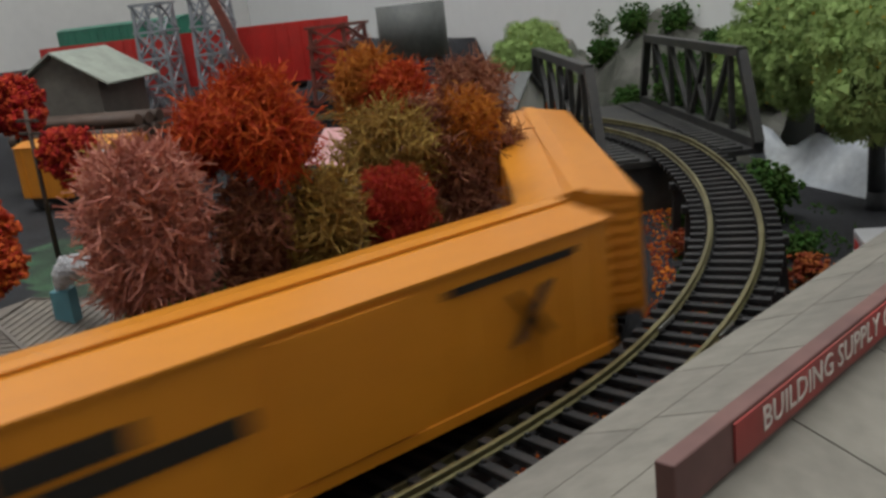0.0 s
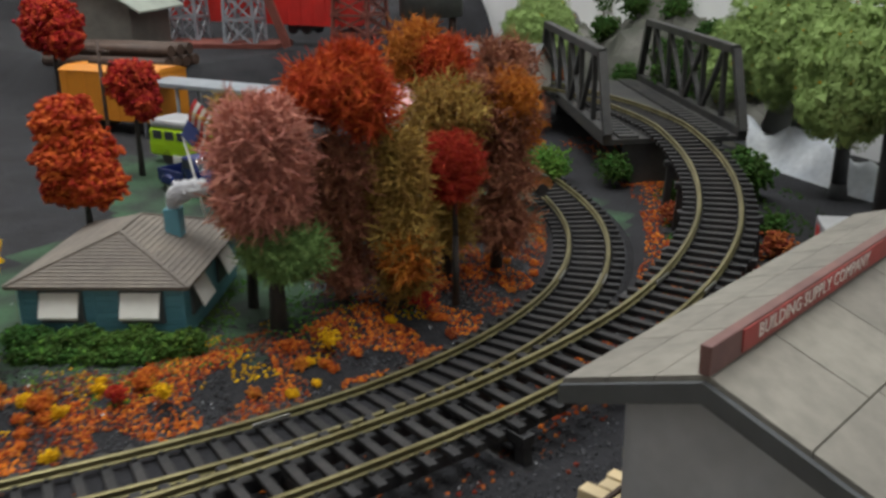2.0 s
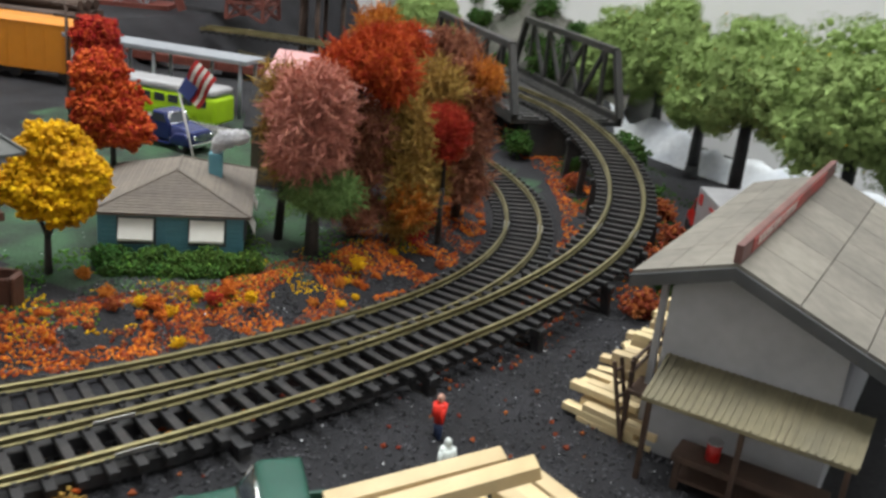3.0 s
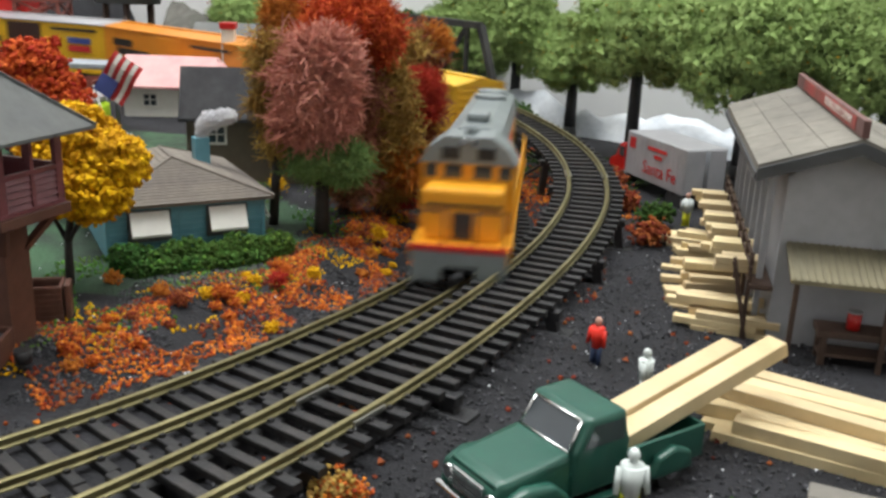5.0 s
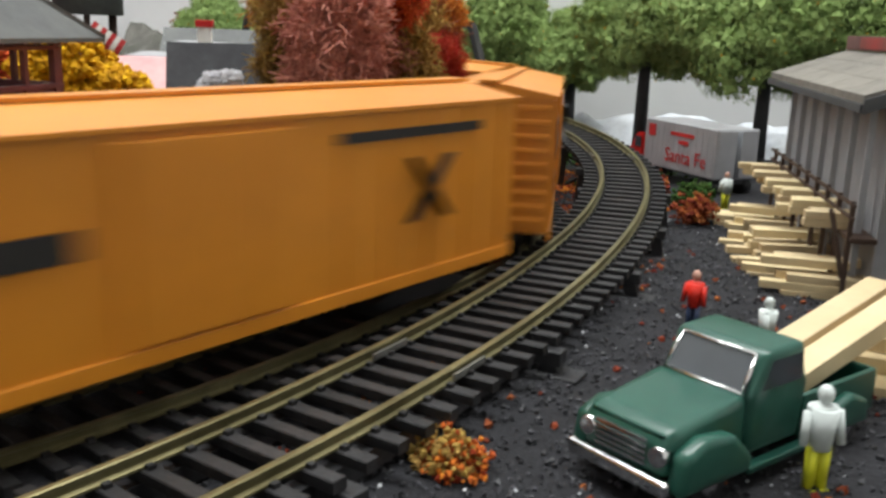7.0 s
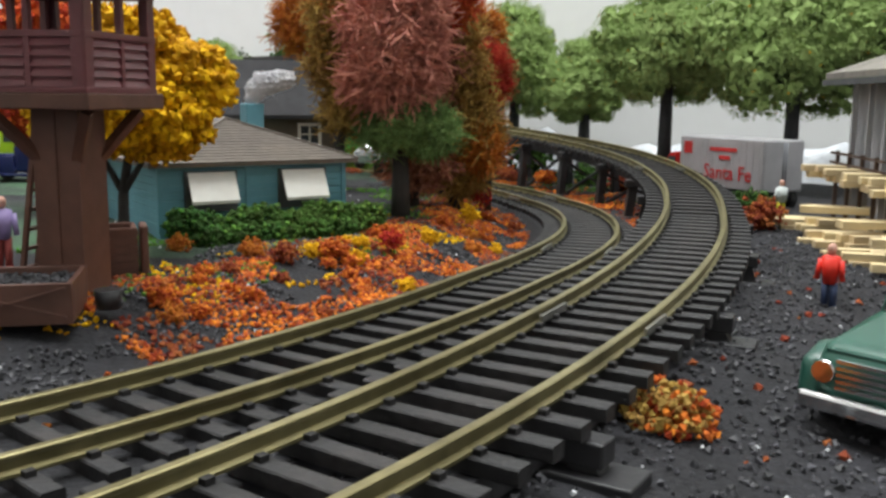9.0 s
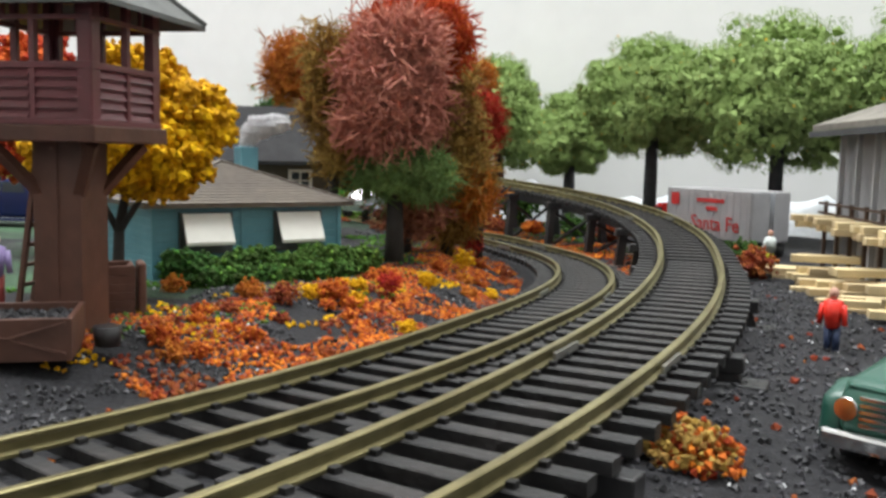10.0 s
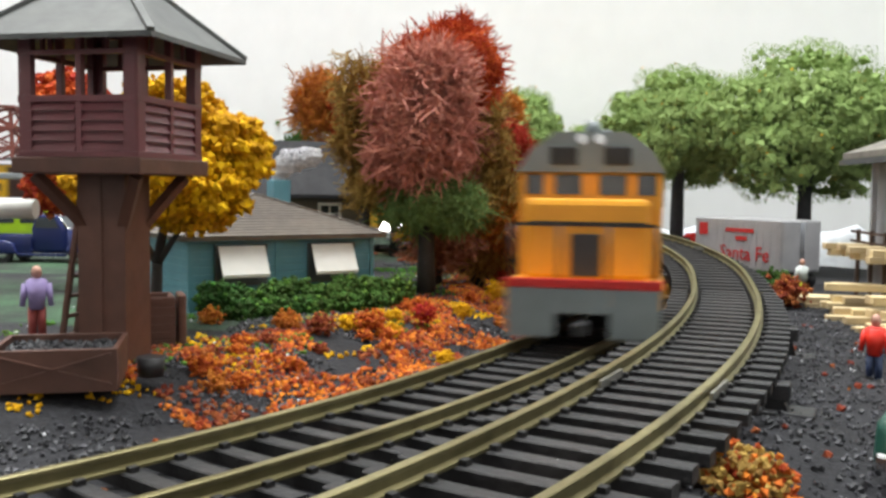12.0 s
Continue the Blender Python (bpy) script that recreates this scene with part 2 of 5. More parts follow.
def spray(name, tv, tf, pts, sizes, rot, material, parent=None, label=""):
    n = len(pts)
    v = np.einsum("nij,kj->nki", rot, tv) * sizes[:, None, None] + pts[:, None, :]
    f = (np.array(tf)[None] + (np.arange(n) * len(tv))[:, None, None]).reshape(-1, len(tf[0]))
    me = bpy.data.meshes.new(name)
    me.from_pydata((v.reshape(-1, 3) * S).tolist(), [], f.tolist())
    me.materials.append(M[material])
    ob = new(name, me)
    ob.parent = parent
    if label:
        ob["label"] = label
    return ob


def twig_shape(rng, limbs=3):
    """A small forked sprig of thin three-sided stems."""
    vs, fs = [], []
    def stem(p, q, r0, r1):
        p, q = np.array(p), np.array(q)
        d = (q - p) / np.linalg.norm(q - p)
        a = np.cross(d, [0.3, 0.5, 0.8]); a /= np.linalg.norm(a)
        b = np.cross(d, a)
        k = len(vs)
        for base, r in ((p, r0), (q, r1)):
            for i in range(3):
                vs.append(base + r * (math.cos(i * 2.094) * a + math.sin(i * 2.094) * b))
        for i in range(3):
            j = (i + 1) % 3
            fs.extend([(k + i, k + j, k + 3 + j), (k + i, k + 3 + j, k + 3 + i)])
    for i in range(limbs):
        d = rng.normal(size=3); d /= np.linalg.norm(d)
        mid = d * rng.uniform(0.35, 0.6)
        stem((0, 0, 0), mid, 0.07, 0.062)
        for k in range(2):
            e = d * 0.55 + rng.normal(size=3) * 0.45
            stem(mid, mid + e * 0.42, 0.062, 0.055)
            g = e + rng.normal(size=3) * 0.5
            stem(mid + e * 0.42, mid + e * 0.42 + g * 0.38, 0.055, 0.035)
    return np.array(vs), fs


def crumb_shape(rng):
    """A rough eight-sided crumb."""
    v = np.array([(1, 0, 0), (-1, 0, 0), (0, 1, 0), (0, -1, 0), (0, 0, 1), (0, 0, -1)], float) * rng.uniform(0.6, 1.2, (6, 1))
    f = [(0, 2, 4), (2, 1, 4), (1, 3, 4), (3, 0, 4), (2, 0, 5), (1, 2, 5), (3, 1, 5), (0, 3, 5)]
    return v, f


LEAF = (np.array([(-0.5, 0, 0), (0, -0.25, 0.1), (0.5, 0, 0), (0, 0.25, 0.1)]), [(0, 1, 2), (0, 2, 3)])
RNG = np.random.default_rng(7)
TWIGS = [twig_shape(RNG) for _ in range(1)]
CRUMB = crumb_shape(RNG)


def crown(name, blobs, count, size, material, parent, style="twig", inner=0.55, label=""):
    if style == "twig":
        count, size = int(count * 1.35), size * 0.78
    pts, d = shells(blobs, count, RNG, inner)
    tv, tf = {"twig": TWIGS[0], "crumb": CRUMB, "leaf": LEAF, "droop": LEAF}[style]
    if style == "droop":
        return spray(name, tv, tf, pts, size * RNG.uniform(0.6, 1.4, count), hanging(d), material, parent, label)
    return spray(name, tv, tf, pts, size * RNG.uniform(0.6, 1.3, count), turns(count, RNG), material, parent, label)


def trunk(name, parent, pts, material="tree_bark", limbs=(), label=""):
    """A tapered trunk through (x, y, z, r) points, with limbs as pairs of such points."""
    bm = BM()
    for a, b in zip(pts, pts[1:]):
        tube(bm, a[:3], b[:3], a[3], b[3], 9)
    for a, b in limbs:
        tube(bm, a[:3], b[:3], a[3], b[3], 7)
    return part(name, bm, material, parent, label)


# ---- the room and the board ----
def oval(s):
    """The flex-track oval under the inner loop, at s millimetres from its easternmost point."""
    segs = ((295, 120), (981, 60), (295, 120), (981, 60))
    total = sum(radians(d) * r for r, d in segs)
    s = (s + radians(60) * 295) % total
    a, cx, cy = -60.0, -241.0, 315.0
    for i, (r, d) in enumerate(segs):
        if s <= radians(d) * r:
            t = radians(a + math.degrees(s / r))
            return cx + r * math.cos(t), cy + r * math.sin(t)
        s -= radians(d) * r
        a += d
        nr = segs[(i + 1) % 4][0]
        cx += (r - nr) * math.cos(radians(a))
        cy += (r - nr) * math.sin(radians(a))


# how the hand-laid inner track strays from the oval: distance along it, east, north
STRAY = [(-640, 0, 0), (-420, 16.1, -16.7), (-360, 15.5, -15.4), (-300, 12.3, -10.3), (-240, 6.7, -4.0), (-180, 1.8, -0.1), (-120, 0.1, 0.9), (-60, 2.2, 0.2), (0, 3.2, 0.0), (60, 0.7, -0.4), (120, -6.6, -3.4), (180, -17.8, -11.5), (240, -27.1, -21.6), (300, -33.9, -32.6), (520, 0, 0)]
STRAY_S = np.arange(-640, 521, 10.0)
KERNEL = np.exp(-(np.arange(-6, 7) / 3.0) ** 2)
KERNEL /= KERNEL.sum()
STRAY_X, STRAY_Y = (np.convolve(np.pad(np.interp(STRAY_S, [k[0] for k in STRAY], [k[i] for k in STRAY]), 6), KERNEL, "valid") for i in (1, 2))


def inner_point(s):
    x, y = oval(s)
    u = (s + LOOP / 2) % LOOP - LOOP / 2
    return x + float(np.interp(u, STRAY_S, STRAY_X)), y + float(np.interp(u, STRAY_S, STRAY_Y))


def track_in(s):
    """The inner loop: place and heading (degrees)."""
    x, y = inner_point(s)
    (x0, y0), (x1, y1) = inner_point(s - 4), inner_point(s + 4)
    return x, y, math.degrees(math.atan2(y1 - y0, x1 - x0))


def in_z(s):
    u = (s + LOOP / 2) % LOOP - LOOP / 2
    return float(np.interp(u, (-400, -150, -60, 50, 160, 300), (5.6, 6.0, 3.8, 1.6, 3.4, 6.2)))


LOOP = 2 * radians(120) * 295 + 2 * radians(60) * 981


def outer_line():
    """The outer line laid out from its bends (thousandths per millimetre), every 5 mm."""
    s = np.arange(-660, 661, 5.0)
    k = np.interp(s, (-520, -380, -260, -150, -60, 20, 100, 200, 320), (2.04, 2.06, 2.25, 1.58, 1.23, 4.50, 3.72, 2.74, 2.94)) / 1000
    h = np.concatenate([[0], np.cumsum((k[1:] + k[:-1]) * 2.5)])
    zero = int(np.argmin(abs(s)))
    h = h - h[zero] + radians(82.53)
    mid = (h[1:] + h[:-1]) / 2
    x = np.concatenate([[0], np.cumsum(5 * np.cos(mid))])
    y = np.concatenate([[0], np.cumsum(5 * np.sin(mid))])
    return s, x - x[zero] + 94.4, y - y[zero] + 315, h


OUT_S, OUT_X, OUT_Y, OUT_H = outer_line()


def track_out(s):
    """The outer line: place and heading (degrees); it climbs towards the bridge."""
    return float(np.interp(s, OUT_S, OUT_X)), float(np.interp(s, OUT_S, OUT_Y)), math.degrees(float(np.interp(s, OUT_S, OUT_H)))


def out_z(s):
    return float(np.interp(s, (-420, -210, -60, 10, 80, 250), (7.4, 10.2, 11.0, 14.5, 19.5, 29.5)))


def land(x, y):
    """Height of the scenery."""
    r = math.hypot(x + 241, y - 315)
    left = min(1, max(0, (272 - r) / 22)) if y < 640 else 0
    ro = math.hypot(x + 397, y - 365) if y < 365 else math.hypot(x + 247, y - 365) + 150
    right = min(1, max(0, (ro - 505) / 25))
    dip = 4.4 * min(1, max(0, (y - 170) / 110)) * min(1, max(0, (300 - abs(r - 300)) / 260)) * min(1, max(0, (560 - y) / 100))
    h = 0.6 + 6.2 * left - 3.2 * right - dip * (1 - left * 0.6) * (1 - right)
    h += 34 * min(1, max(0, (-330 - x) / 40)) * min(1, max(0, (y - 500) / 40))
    h += 30 * min(1, max(0, (-330 - x) / 40)) * min(1, max(0, (y - 742) / 20))
    return h + 0.7 * noise.noise((x * 0.03, y * 0.03, 1)) + 0.35 * noise.noise((x * 0.12, y * 0.12, 3))


def ground():
    xs = [-1500, -1100, -800] + list(range(-640, -120, 14)) + list(range(-120, 200, 5)) + list(range(200, 330, 14)) + [420, 600, 800]
    ys = [-900, -500, -250] + list(range(-120, 40, 16)) + list(range(40, 420, 5)) + list(range(420, 760, 14)) + [850, 1000, 1300]
    verts = [(x * S, y * S, land(x, y) * S) for y in ys for x in xs]
    n = len(xs)
    faces = [(j * n + i, j * n + i + 1, (j + 1) * n + i + 1, (j + 1) * n + i) for j in range(len(ys) - 1) for i in range(n - 1)]
    me = bpy.data.meshes.new("ground")
    me.from_pydata(verts, [], faces)
    me.materials.append(M["gravel"])
    me.materials.append(M["turf"])
    for p in me.polygons:
        p.use_smooth = True
        x, y = p.center.x / S, p.center.y / S
        if math.hypot(x + 75, (y - 255) * 1.0) < 72 + 14 * noise.noise((x * 0.05, y * 0.05, 7)) and math.hypot(x + 241, y - 315) < 262:
            p.material_index = 1
        if math.hypot(x + 10, y - 440) < 45 or math.hypot(x + 165, (y - 390) * 1.3) < 85 + 20 * noise.noise((x * 0.03, y * 0.03, 8)):
            p.material_index = 1
    tagged(new("ground", me), "dark ballast gravel board with green turf patches", "ground", kind="structure")


ground()


def slab(name, pts, z0, z1, material, label, cat):
    bm = BM()
    solid(bm, [(x, y, z0) for x, y in pts], [(x, y, z1) for x, y in pts])
    return tagged(part(name, bm, material), label, cat, kind="structure")


def wall_line(name, x0, y0, x1, y1, label, z0=-800, z1=1800, t=30, material="wall"):
    d = Vector((x1 - x0, y1 - y0)).normalized()
    nx, ny = -d.y * t, d.x * t
    slab(name, [(x0, y0), (x1, y1), (x1 + nx, y1 + ny), (x0 + nx, y0 + ny)], z0, z1, material, label, "wall")


wall_line("wall_north", 800, 245, -1500, 1682, "plain white painted wall behind the layout")
wall_line("wall_east", 800, -1500, 800, 243, "plain pale wall of the room", material="room")
wall_line("wall_west", -1500, 1680, -1500, -1500, "plain pale wall of the room", material="room")
wall_line("wall_south", -1500, -1500, 800, -1500, "plain pale wall of the room", material="room")
slab("ceiling", [(-1530, -1530), (830, -1530), (830, 1732), (-1530, 1732)], 1802, 1830, "room", "plain pale ceiling", "ceiling")
slab("floor", [(-1530, -1530), (830, -1530), (830, 1732), (-1530, 1732)], -830, -802, "room", "plain floor of the room", "floor")
# unseen boxes added above the two assumed lamps
for lx, ly in ((100, 150), (-700, 550)):
    c = thing("unseen_light_box", at(lx, ly, 1770), "white light box added out of view under the ceiling", "ceiling light")
    bm = BM()
    box(bm, -620, -270, 0, 620, 270, 30)
    part("housing", bm, "white", c)


# ---- tracks ----
def sweep(name, fn, zfn, s0, s1, off, shape, material, parent, step=8):
    n = int((s1 - s0) / step)
    verts, faces, k = [], [], len(shape)
    for i in range(n + 1):
        s = s0 + (s1 - s0) * i / n
        x, y, h = fn(s)
        nx, ny = math.sin(radians(h)), -math.cos(radians(h))
        for u, w in shape:
            verts.append(((x + nx * (off + u)) * S, (y + ny * (off + u)) * S, (zfn(s) + w) * S))
    for i in range(n):
        for j in range(k):
            a, b = i * k + j, i * k + (j + 1) % k
            faces.append((a, b, b + k, a + k))
    me = bpy.data.meshes.new(name)
    me.from_pydata(verts, [], faces)
    me.materials.append(M[material])
    ob = new(name, me)
    ob.parent = parent
    return ob


RAIL = [(-0.95, -2.4), (0.95, -2.4), (0.95, -2.0), (0.3, -1.7), (0.3, -0.75), (0.62, -0.55), (0.62, -0.1), (0.45, 0), (-0.45, 0), (-0.62, -0.1), (-0.62, -0.55), (-0.3, -0.75), (-0.3, -1.7), (-0.95, -2.0)]


def tie_mesh():
    bm = BM()
    box(bm, -1.35, -15, -4.4, 1.35, 15, -2.45)
    for y in (-8.25, 8.25):
        for d in (-1.5, 1.5):
            box(bm, -0.6, y + d - 0.5, -2.45, 0.6, y + d + 0.5, -1.75)
    bmesh.ops.bevel(bm, geom=[e for e in bm.edges if e.calc_length() > 20], offset=0.2, segments=1, affect="EDGES")
    bmesh.ops.scale(bm, vec=(S, S, S), verts=bm.verts)
    me = bpy.data.meshes.new("tie")
    bm.to_mesh(me)
    bm.free()
    me.materials.append(M["tie"])
    return me


TIE = tie_mesh()


def track(name, fn, zfn, s0, s1, near0, near1, label, pitch=6.9):
    t = thing(name, at(0, 0, 0), label, "track", kind="structure")
    for off in (-8.25, 8.25):
        sweep("rail", fn, zfn, s0, s1, off, RAIL, "rail", t)
    rest, s = BM(), s0
    while s < s1:
        x, y, h = fn(s)
        if near0 < s < near1:
            ob = new("tie", TIE)
            ob.parent = t
            ob.matrix_basis = at(x, y, zfn(s), h + random.uniform(-0.8, 0.8))
        else:
            c, q = math.cos(radians(h)), math.sin(radians(h))
            f = lambda u, v, w: (x + c * u - q * v, y + q * u + c * v, zfn(s) + w)
            bar(rest, f(0, -15, -3.4), f(0, 15, -3.4), 2.7, 1.95)
        s += pitch
    far = part("far_ties", rest, "tie", t)
    far["kind"] = "stuff"
    return t


inner = track("track_inner", track_in, in_z, -560, LOOP - 560, -380, 380, "brass-railed model track curve on black plastic ties")
outer = track("track_outer", track_out, out_z, -640, 640, -560, 330, "raised brass-railed model track curve on black plastic ties")


def joints(t, fn, zfn, places):
    for s in places:
        for off in (-8.25, 8.25):
            for side in (-1.05, 1.05):
                x, y, h = fn(s)
                bm = BM()
                box(bm, -5.5, -0.3, -2.2, 5.5, 0.3, -0.9, bev=0.1)
                nx, ny = math.sin(radians(h)), -math.cos(radians(h))
                part("rail_joiner", bm, "joiner", t, "bright metal rail joiner", at(x + nx * (off + side), y + ny * (off + side), zfn(s), h))


joints(outer, track_out, out_z, (-205, 40))
joints(inner, track_in, in_z, (-95, 62))


def roadbed():
    sweep("roadbed", track_in, lambda s: in_z(s) - 4.3, -560, LOOP - 560, 0, [(-21, -3), (-16, 0), (16, 0), (21, -3)], "gravel", None, 10)


roadbed()
tagged(bpy.data.objects["roadbed"], "dark ballast bed under the inner track", "roadbed", kind="structure")


# ---- trestle and truss bridge ----
def bent(s):
    x, y, h = track_out(s)
    top = out_z(s) - 4.6
    t = thing("trestle_bent", at(x, y, 0, h), "black plastic trestle bent under the raised track", "trestle", "trestle bents")
    bm = BM()
    box(bm, -2, -17, top - 3, 2, 17, top, bev=0.3)
    part("cap", bm, "black", t)
    low = min(land(x + 12, y), land(x - 12, y), land(x, y)) - 0.5
    for v in (-14, 14):
        bm = BM()
        bar(bm, (0, v * 1.1, low), (0, v, top - 2.5), 3.2, 3.2, up=(1, 0, 0))
        part("post", bm, "black", t)
    if top - low > 9:
        for v in (-1, 1):
            bm = BM()
            bar(bm, (1.8 * v, -13 * v, low + 2), (1.8 * v, 13 * v, top - 4), 1.0, 2.0, up=(1, 0, 0))
            part("brace", bm, "black", t)
    bm = BM()
    box(bm, -3.5, -21, low - 0.5, 3.5, 21, low + 1.2, bev=0.3)
    part("foot", bm, "black", t)


for s in (-300, -245, -180, -115, -60, -10, 30, 75, 120, 160, 195):
    bent(s)
for v in (-9, 9):
    g = sweep("girder", track_out, out_z, -330, 235, v, [(-1.5, -8), (1.5, -8), (1.5, -4.5), (-1.5, -4.5)], "black", None, 12)
    tagged(g, "black stringer under the raised track", "girder")


def truss_side(parent, y, length, height, panels):
    def piece(name, a, b, w=3.0, d=3.0):
        bm = BM()
        bar(bm, (a[0], y, a[1]), (b[0], y, b[1]), d, w, up=(0, 1, 0))
        part(name, bm, "bridge", parent)
    p = length / panels
    piece("bottom_chord", (0, 1), (length, 1), 4.5, 4)
    piece("top_chord", (p * 0.55, height), (length - p * 0.55, height), 4.5, 4)
    piece("end_post", (0, 1), (p * 0.55, height), 4, 4)
    piece("end_post", (length, 1), (length - p * 0.55, height), 4, 4)
    for i in range(1, panels):
        piece("vertical", (p * i, 1), (p * i, height), 2.4, 2.4)
        q = i + 1 if i < panels / 2 else i - 1
        piece("diagonal", (p * i, height), (p * q, 1), 2.4, 2.2)


br = thing("truss_bridge", at(19, 534, 24.6, 129.6) @ Matrix.Scale(1.1, 4), "black plastic through-truss railway bridge", "bridge")
truss_side(br, -33, 185, 38, 6)
truss_side(br, 33, 185, 38, 6)
bm = BM()
box(bm, 0, -35, -3.5, 185, 35, -1)
for i in range(24):
    box(bm, 2 + i * 7.6, -27, -0.9, 6.5 + i * 7.6, -17, 0.3, bev=0.2)
    box(bm, 2 + i * 7.6, 17, -0.9, 6.5 + i * 7.6, 27, 0.3, bev=0.2)
part("floor", bm, "bridge", br)
for u in (4, 181):
    bm = BM()
    box(bm, u - 3, -24, -28, u + 3, 24, -3.6, bev=0.6)
    part("pier", bm, "bridge", br)


# ---- supply building and its yard ----
def supply_building():
    t = thing("supply_building", at(160, 202, -3, -7.8), "grey lumber supply building with a tan gabled roof", "building")
    W, L, H, R = 17, 124, 52, 65.5
    bm = BM()
    profile(bm, [(-W, 0), (W + 14, 0), (W + 14, H - 4), (0, R - 1.5), (-W, H)], 4, L)
    part("wall_shell", bm, "grey_wall", t)
    for sx, ex in ((-1, 27), (1, 52)):
        drop = 9.5 if sx < 0 else 20
        n = 6
        for i in range(n):
            y0, y1 = -3 + (L + 8) * i / n, -3 + (L + 8) * (i + 1) / n - 0.25
            for k in range(3):
                f0, f1 = k / 3, (k + 1) / 3 - 0.006
                bm = BM()
                pts = [(sx * ex * f0, R - drop * f0), (sx * ex * f1, R - drop * f1), (sx * ex * f1, R - drop * f1 - 2.2), (sx * ex * f0, R - drop * f0 - 2.2)]
                profile(bm, pts, y0 + (3.5 if k == 1 and i else 0), y1 + (3.5 if k == 1 and i < n - 1 else 0))
                part("roof_panel", bm, "tan_roof", t)
        bm = BM()
        pts = [(0, R - 1), (sx * ex, R - drop - 1), (sx * ex, R - drop - 4.6), (0, R - 4.6)]
        profile(bm, pts, -4.2, -3.05)
        part("fascia", bm, "dark_trim", t)
        bm = BM()
        box(bm, sx * ex - 0.5, -3, R - drop - 4.4, sx * ex + 0.5, L + 7, R - drop - 2.3)
        part("eave_board", bm, "dark_trim", t)
    bm = BM()
    box(bm, -1.0, -4.0, R + 0.2, 1.0, L + 4, R + 5.2, bev=0.2)
    sg = part("sign_board", bm, "sign_brown", t, "weathered brown sign board along the ridge")
    for s, turn in ((-1, -90), (1, 90)):
        bm = BM()
        box(bm, s * 1.15 - 0.12, 6, R + 0.9, s * 1.15 + 0.12, 108, R + 4.8)
        part("sign_panel", bm, "sign_red", sg, "faded red lettered panel")
        words("lettering", "BUILDING SUPPLY COMPANY", 3.6, at(s * 1.3, 35, R + 2.9, turn, 90), "letter", sg, 0.08)
    # lean-to on the gable end
    bm = BM()
    solid(bm, [(-15, 3.9, 31), (40, 3.9, 31), (40, -14, 25), (-15, -14, 25)], [(-15, 3.9, 32.5), (40, 3.9, 32.5), (40, -14, 26.3), (-15, -14, 26.3)])
    lt = part("lean_to_roof", bm, "olive_roof", t, "ribbed olive-tan lean-to roof")
    for i in range(28):
        bm = BM()
        bar(bm, (-14 + i * 2, -13.8, 26.5), (-14 + i * 2, 3.6, 32.7), 0.5, 0.5)
        part("rib", bm, "olive_roof", lt)
    for x in (-13, 12, 38):
        bm = BM()
        bar(bm, (x, -12.5, 0), (x, -12.5, 25.6), 1.4, 1.4, up=(1, 0, 0))
        part("lean_to_post", bm, "dark_wood", t)
    # long side: posts under the eave, dock
    for i in range(7):
        bm = BM()
        bar(bm, (-20.5, 10 + i * 17, 0), (-20.5, 10 + i * 17, H), 1.8, 1.8, up=(1, 0, 0))
        part("eave_post", bm, "grey_wall", t)
    bm = BM()
    box(bm, -24, 2, 17, -17.2, L, 18.5, bev=0.2)
    part("loading_deck", bm, "dark_wood", t, "brown upper loading deck")
    for z in (23.5, 27):
        bm = BM()
        bar(bm, (-24, 2, z), (-24, L, z), 0.8, 0.9)
        part("deck_rail", bm, "dark_wood", t)
    for i in range(9):
        bm = BM()
        bar(bm, (-24, 4 + i * 14, 0), (-24, 4 + i * 14, 28), 1.2, 1.2, up=(1, 0, 0))
        part("deck_post", bm, "dark_wood", t)


supply_building()


def ladder():
    t = thing("ladder", at(138, 209, -3, 75, -14), "brown wooden ladder against the loading deck", "ladder")
    for x in (-2.2, 2.2):
        bm = BM()
        bar(bm, (x, 0, 0), (x, 0, 26), 0.8, 1.0, up=(0, 1, 0))
        part("side_rail", bm, "dark_wood", t)
    for i in range(6):
        bm = BM()
        bar(bm, (-2.2, 0, 3 + i * 4), (2.2, 0, 3 + i * 4), 0.7, 0.7)
        part("rung", bm, "dark_wood", t)


ladder()


def workbench():
    t = thing("workbench", at(174, 194, -3, -7.8), "dark brown wooden workbench under the lean-to", "workbench")
    bm = BM()
    box(bm, -20, -5, 9, 20, 5, 11, bev=0.2)
    part("top", bm, "dark_wood", t)
    bm = BM()
    box(bm, -19, -4, 3, 19, 4, 4)
    part("shelf", bm, "dark_wood", t)
    for x in (-18, 18):
        for y in (-3.6, 3.6):
            bm = BM()
            box(bm, x - 0.9, y - 0.9, 0, x + 0.9, y + 0.9, 9)
            part("leg", bm, "dark_wood", t)
    c = thing("paint_can", at(164, 195, 8), "small red can on the workbench", "can")
    bm = BM()
    tube(bm, (0, 0, 0), (0, 0, 5), 2, n=14)
    part("can_body", bm, "red_paint", c)
    bm = BM()
    tube(bm, (0, 0, 5), (0, 0, 5.5), 2.15, n=14)
    part("lid", bm, "silver", c)
    for i, x in enumerate((-9, -1, 7, 13)):
        h = thing("hand_tool", at(160 + x + 14, 206.3 - x * 0.14, 16, -7.8), "dark hand tool hung on the grey wall", "tool", "tools on the wall")
        bm = BM()
        bar(bm, (0, 0, -4), (0, 0, 2), 0.8, 0.7, up=(0, 1, 0))
        bar(bm, (-2, 0, 2), (2, 0, 2.4), 0.9, 1.2)
        part("tool_body", bm, "black", h)


workbench()

PLANKS = {}


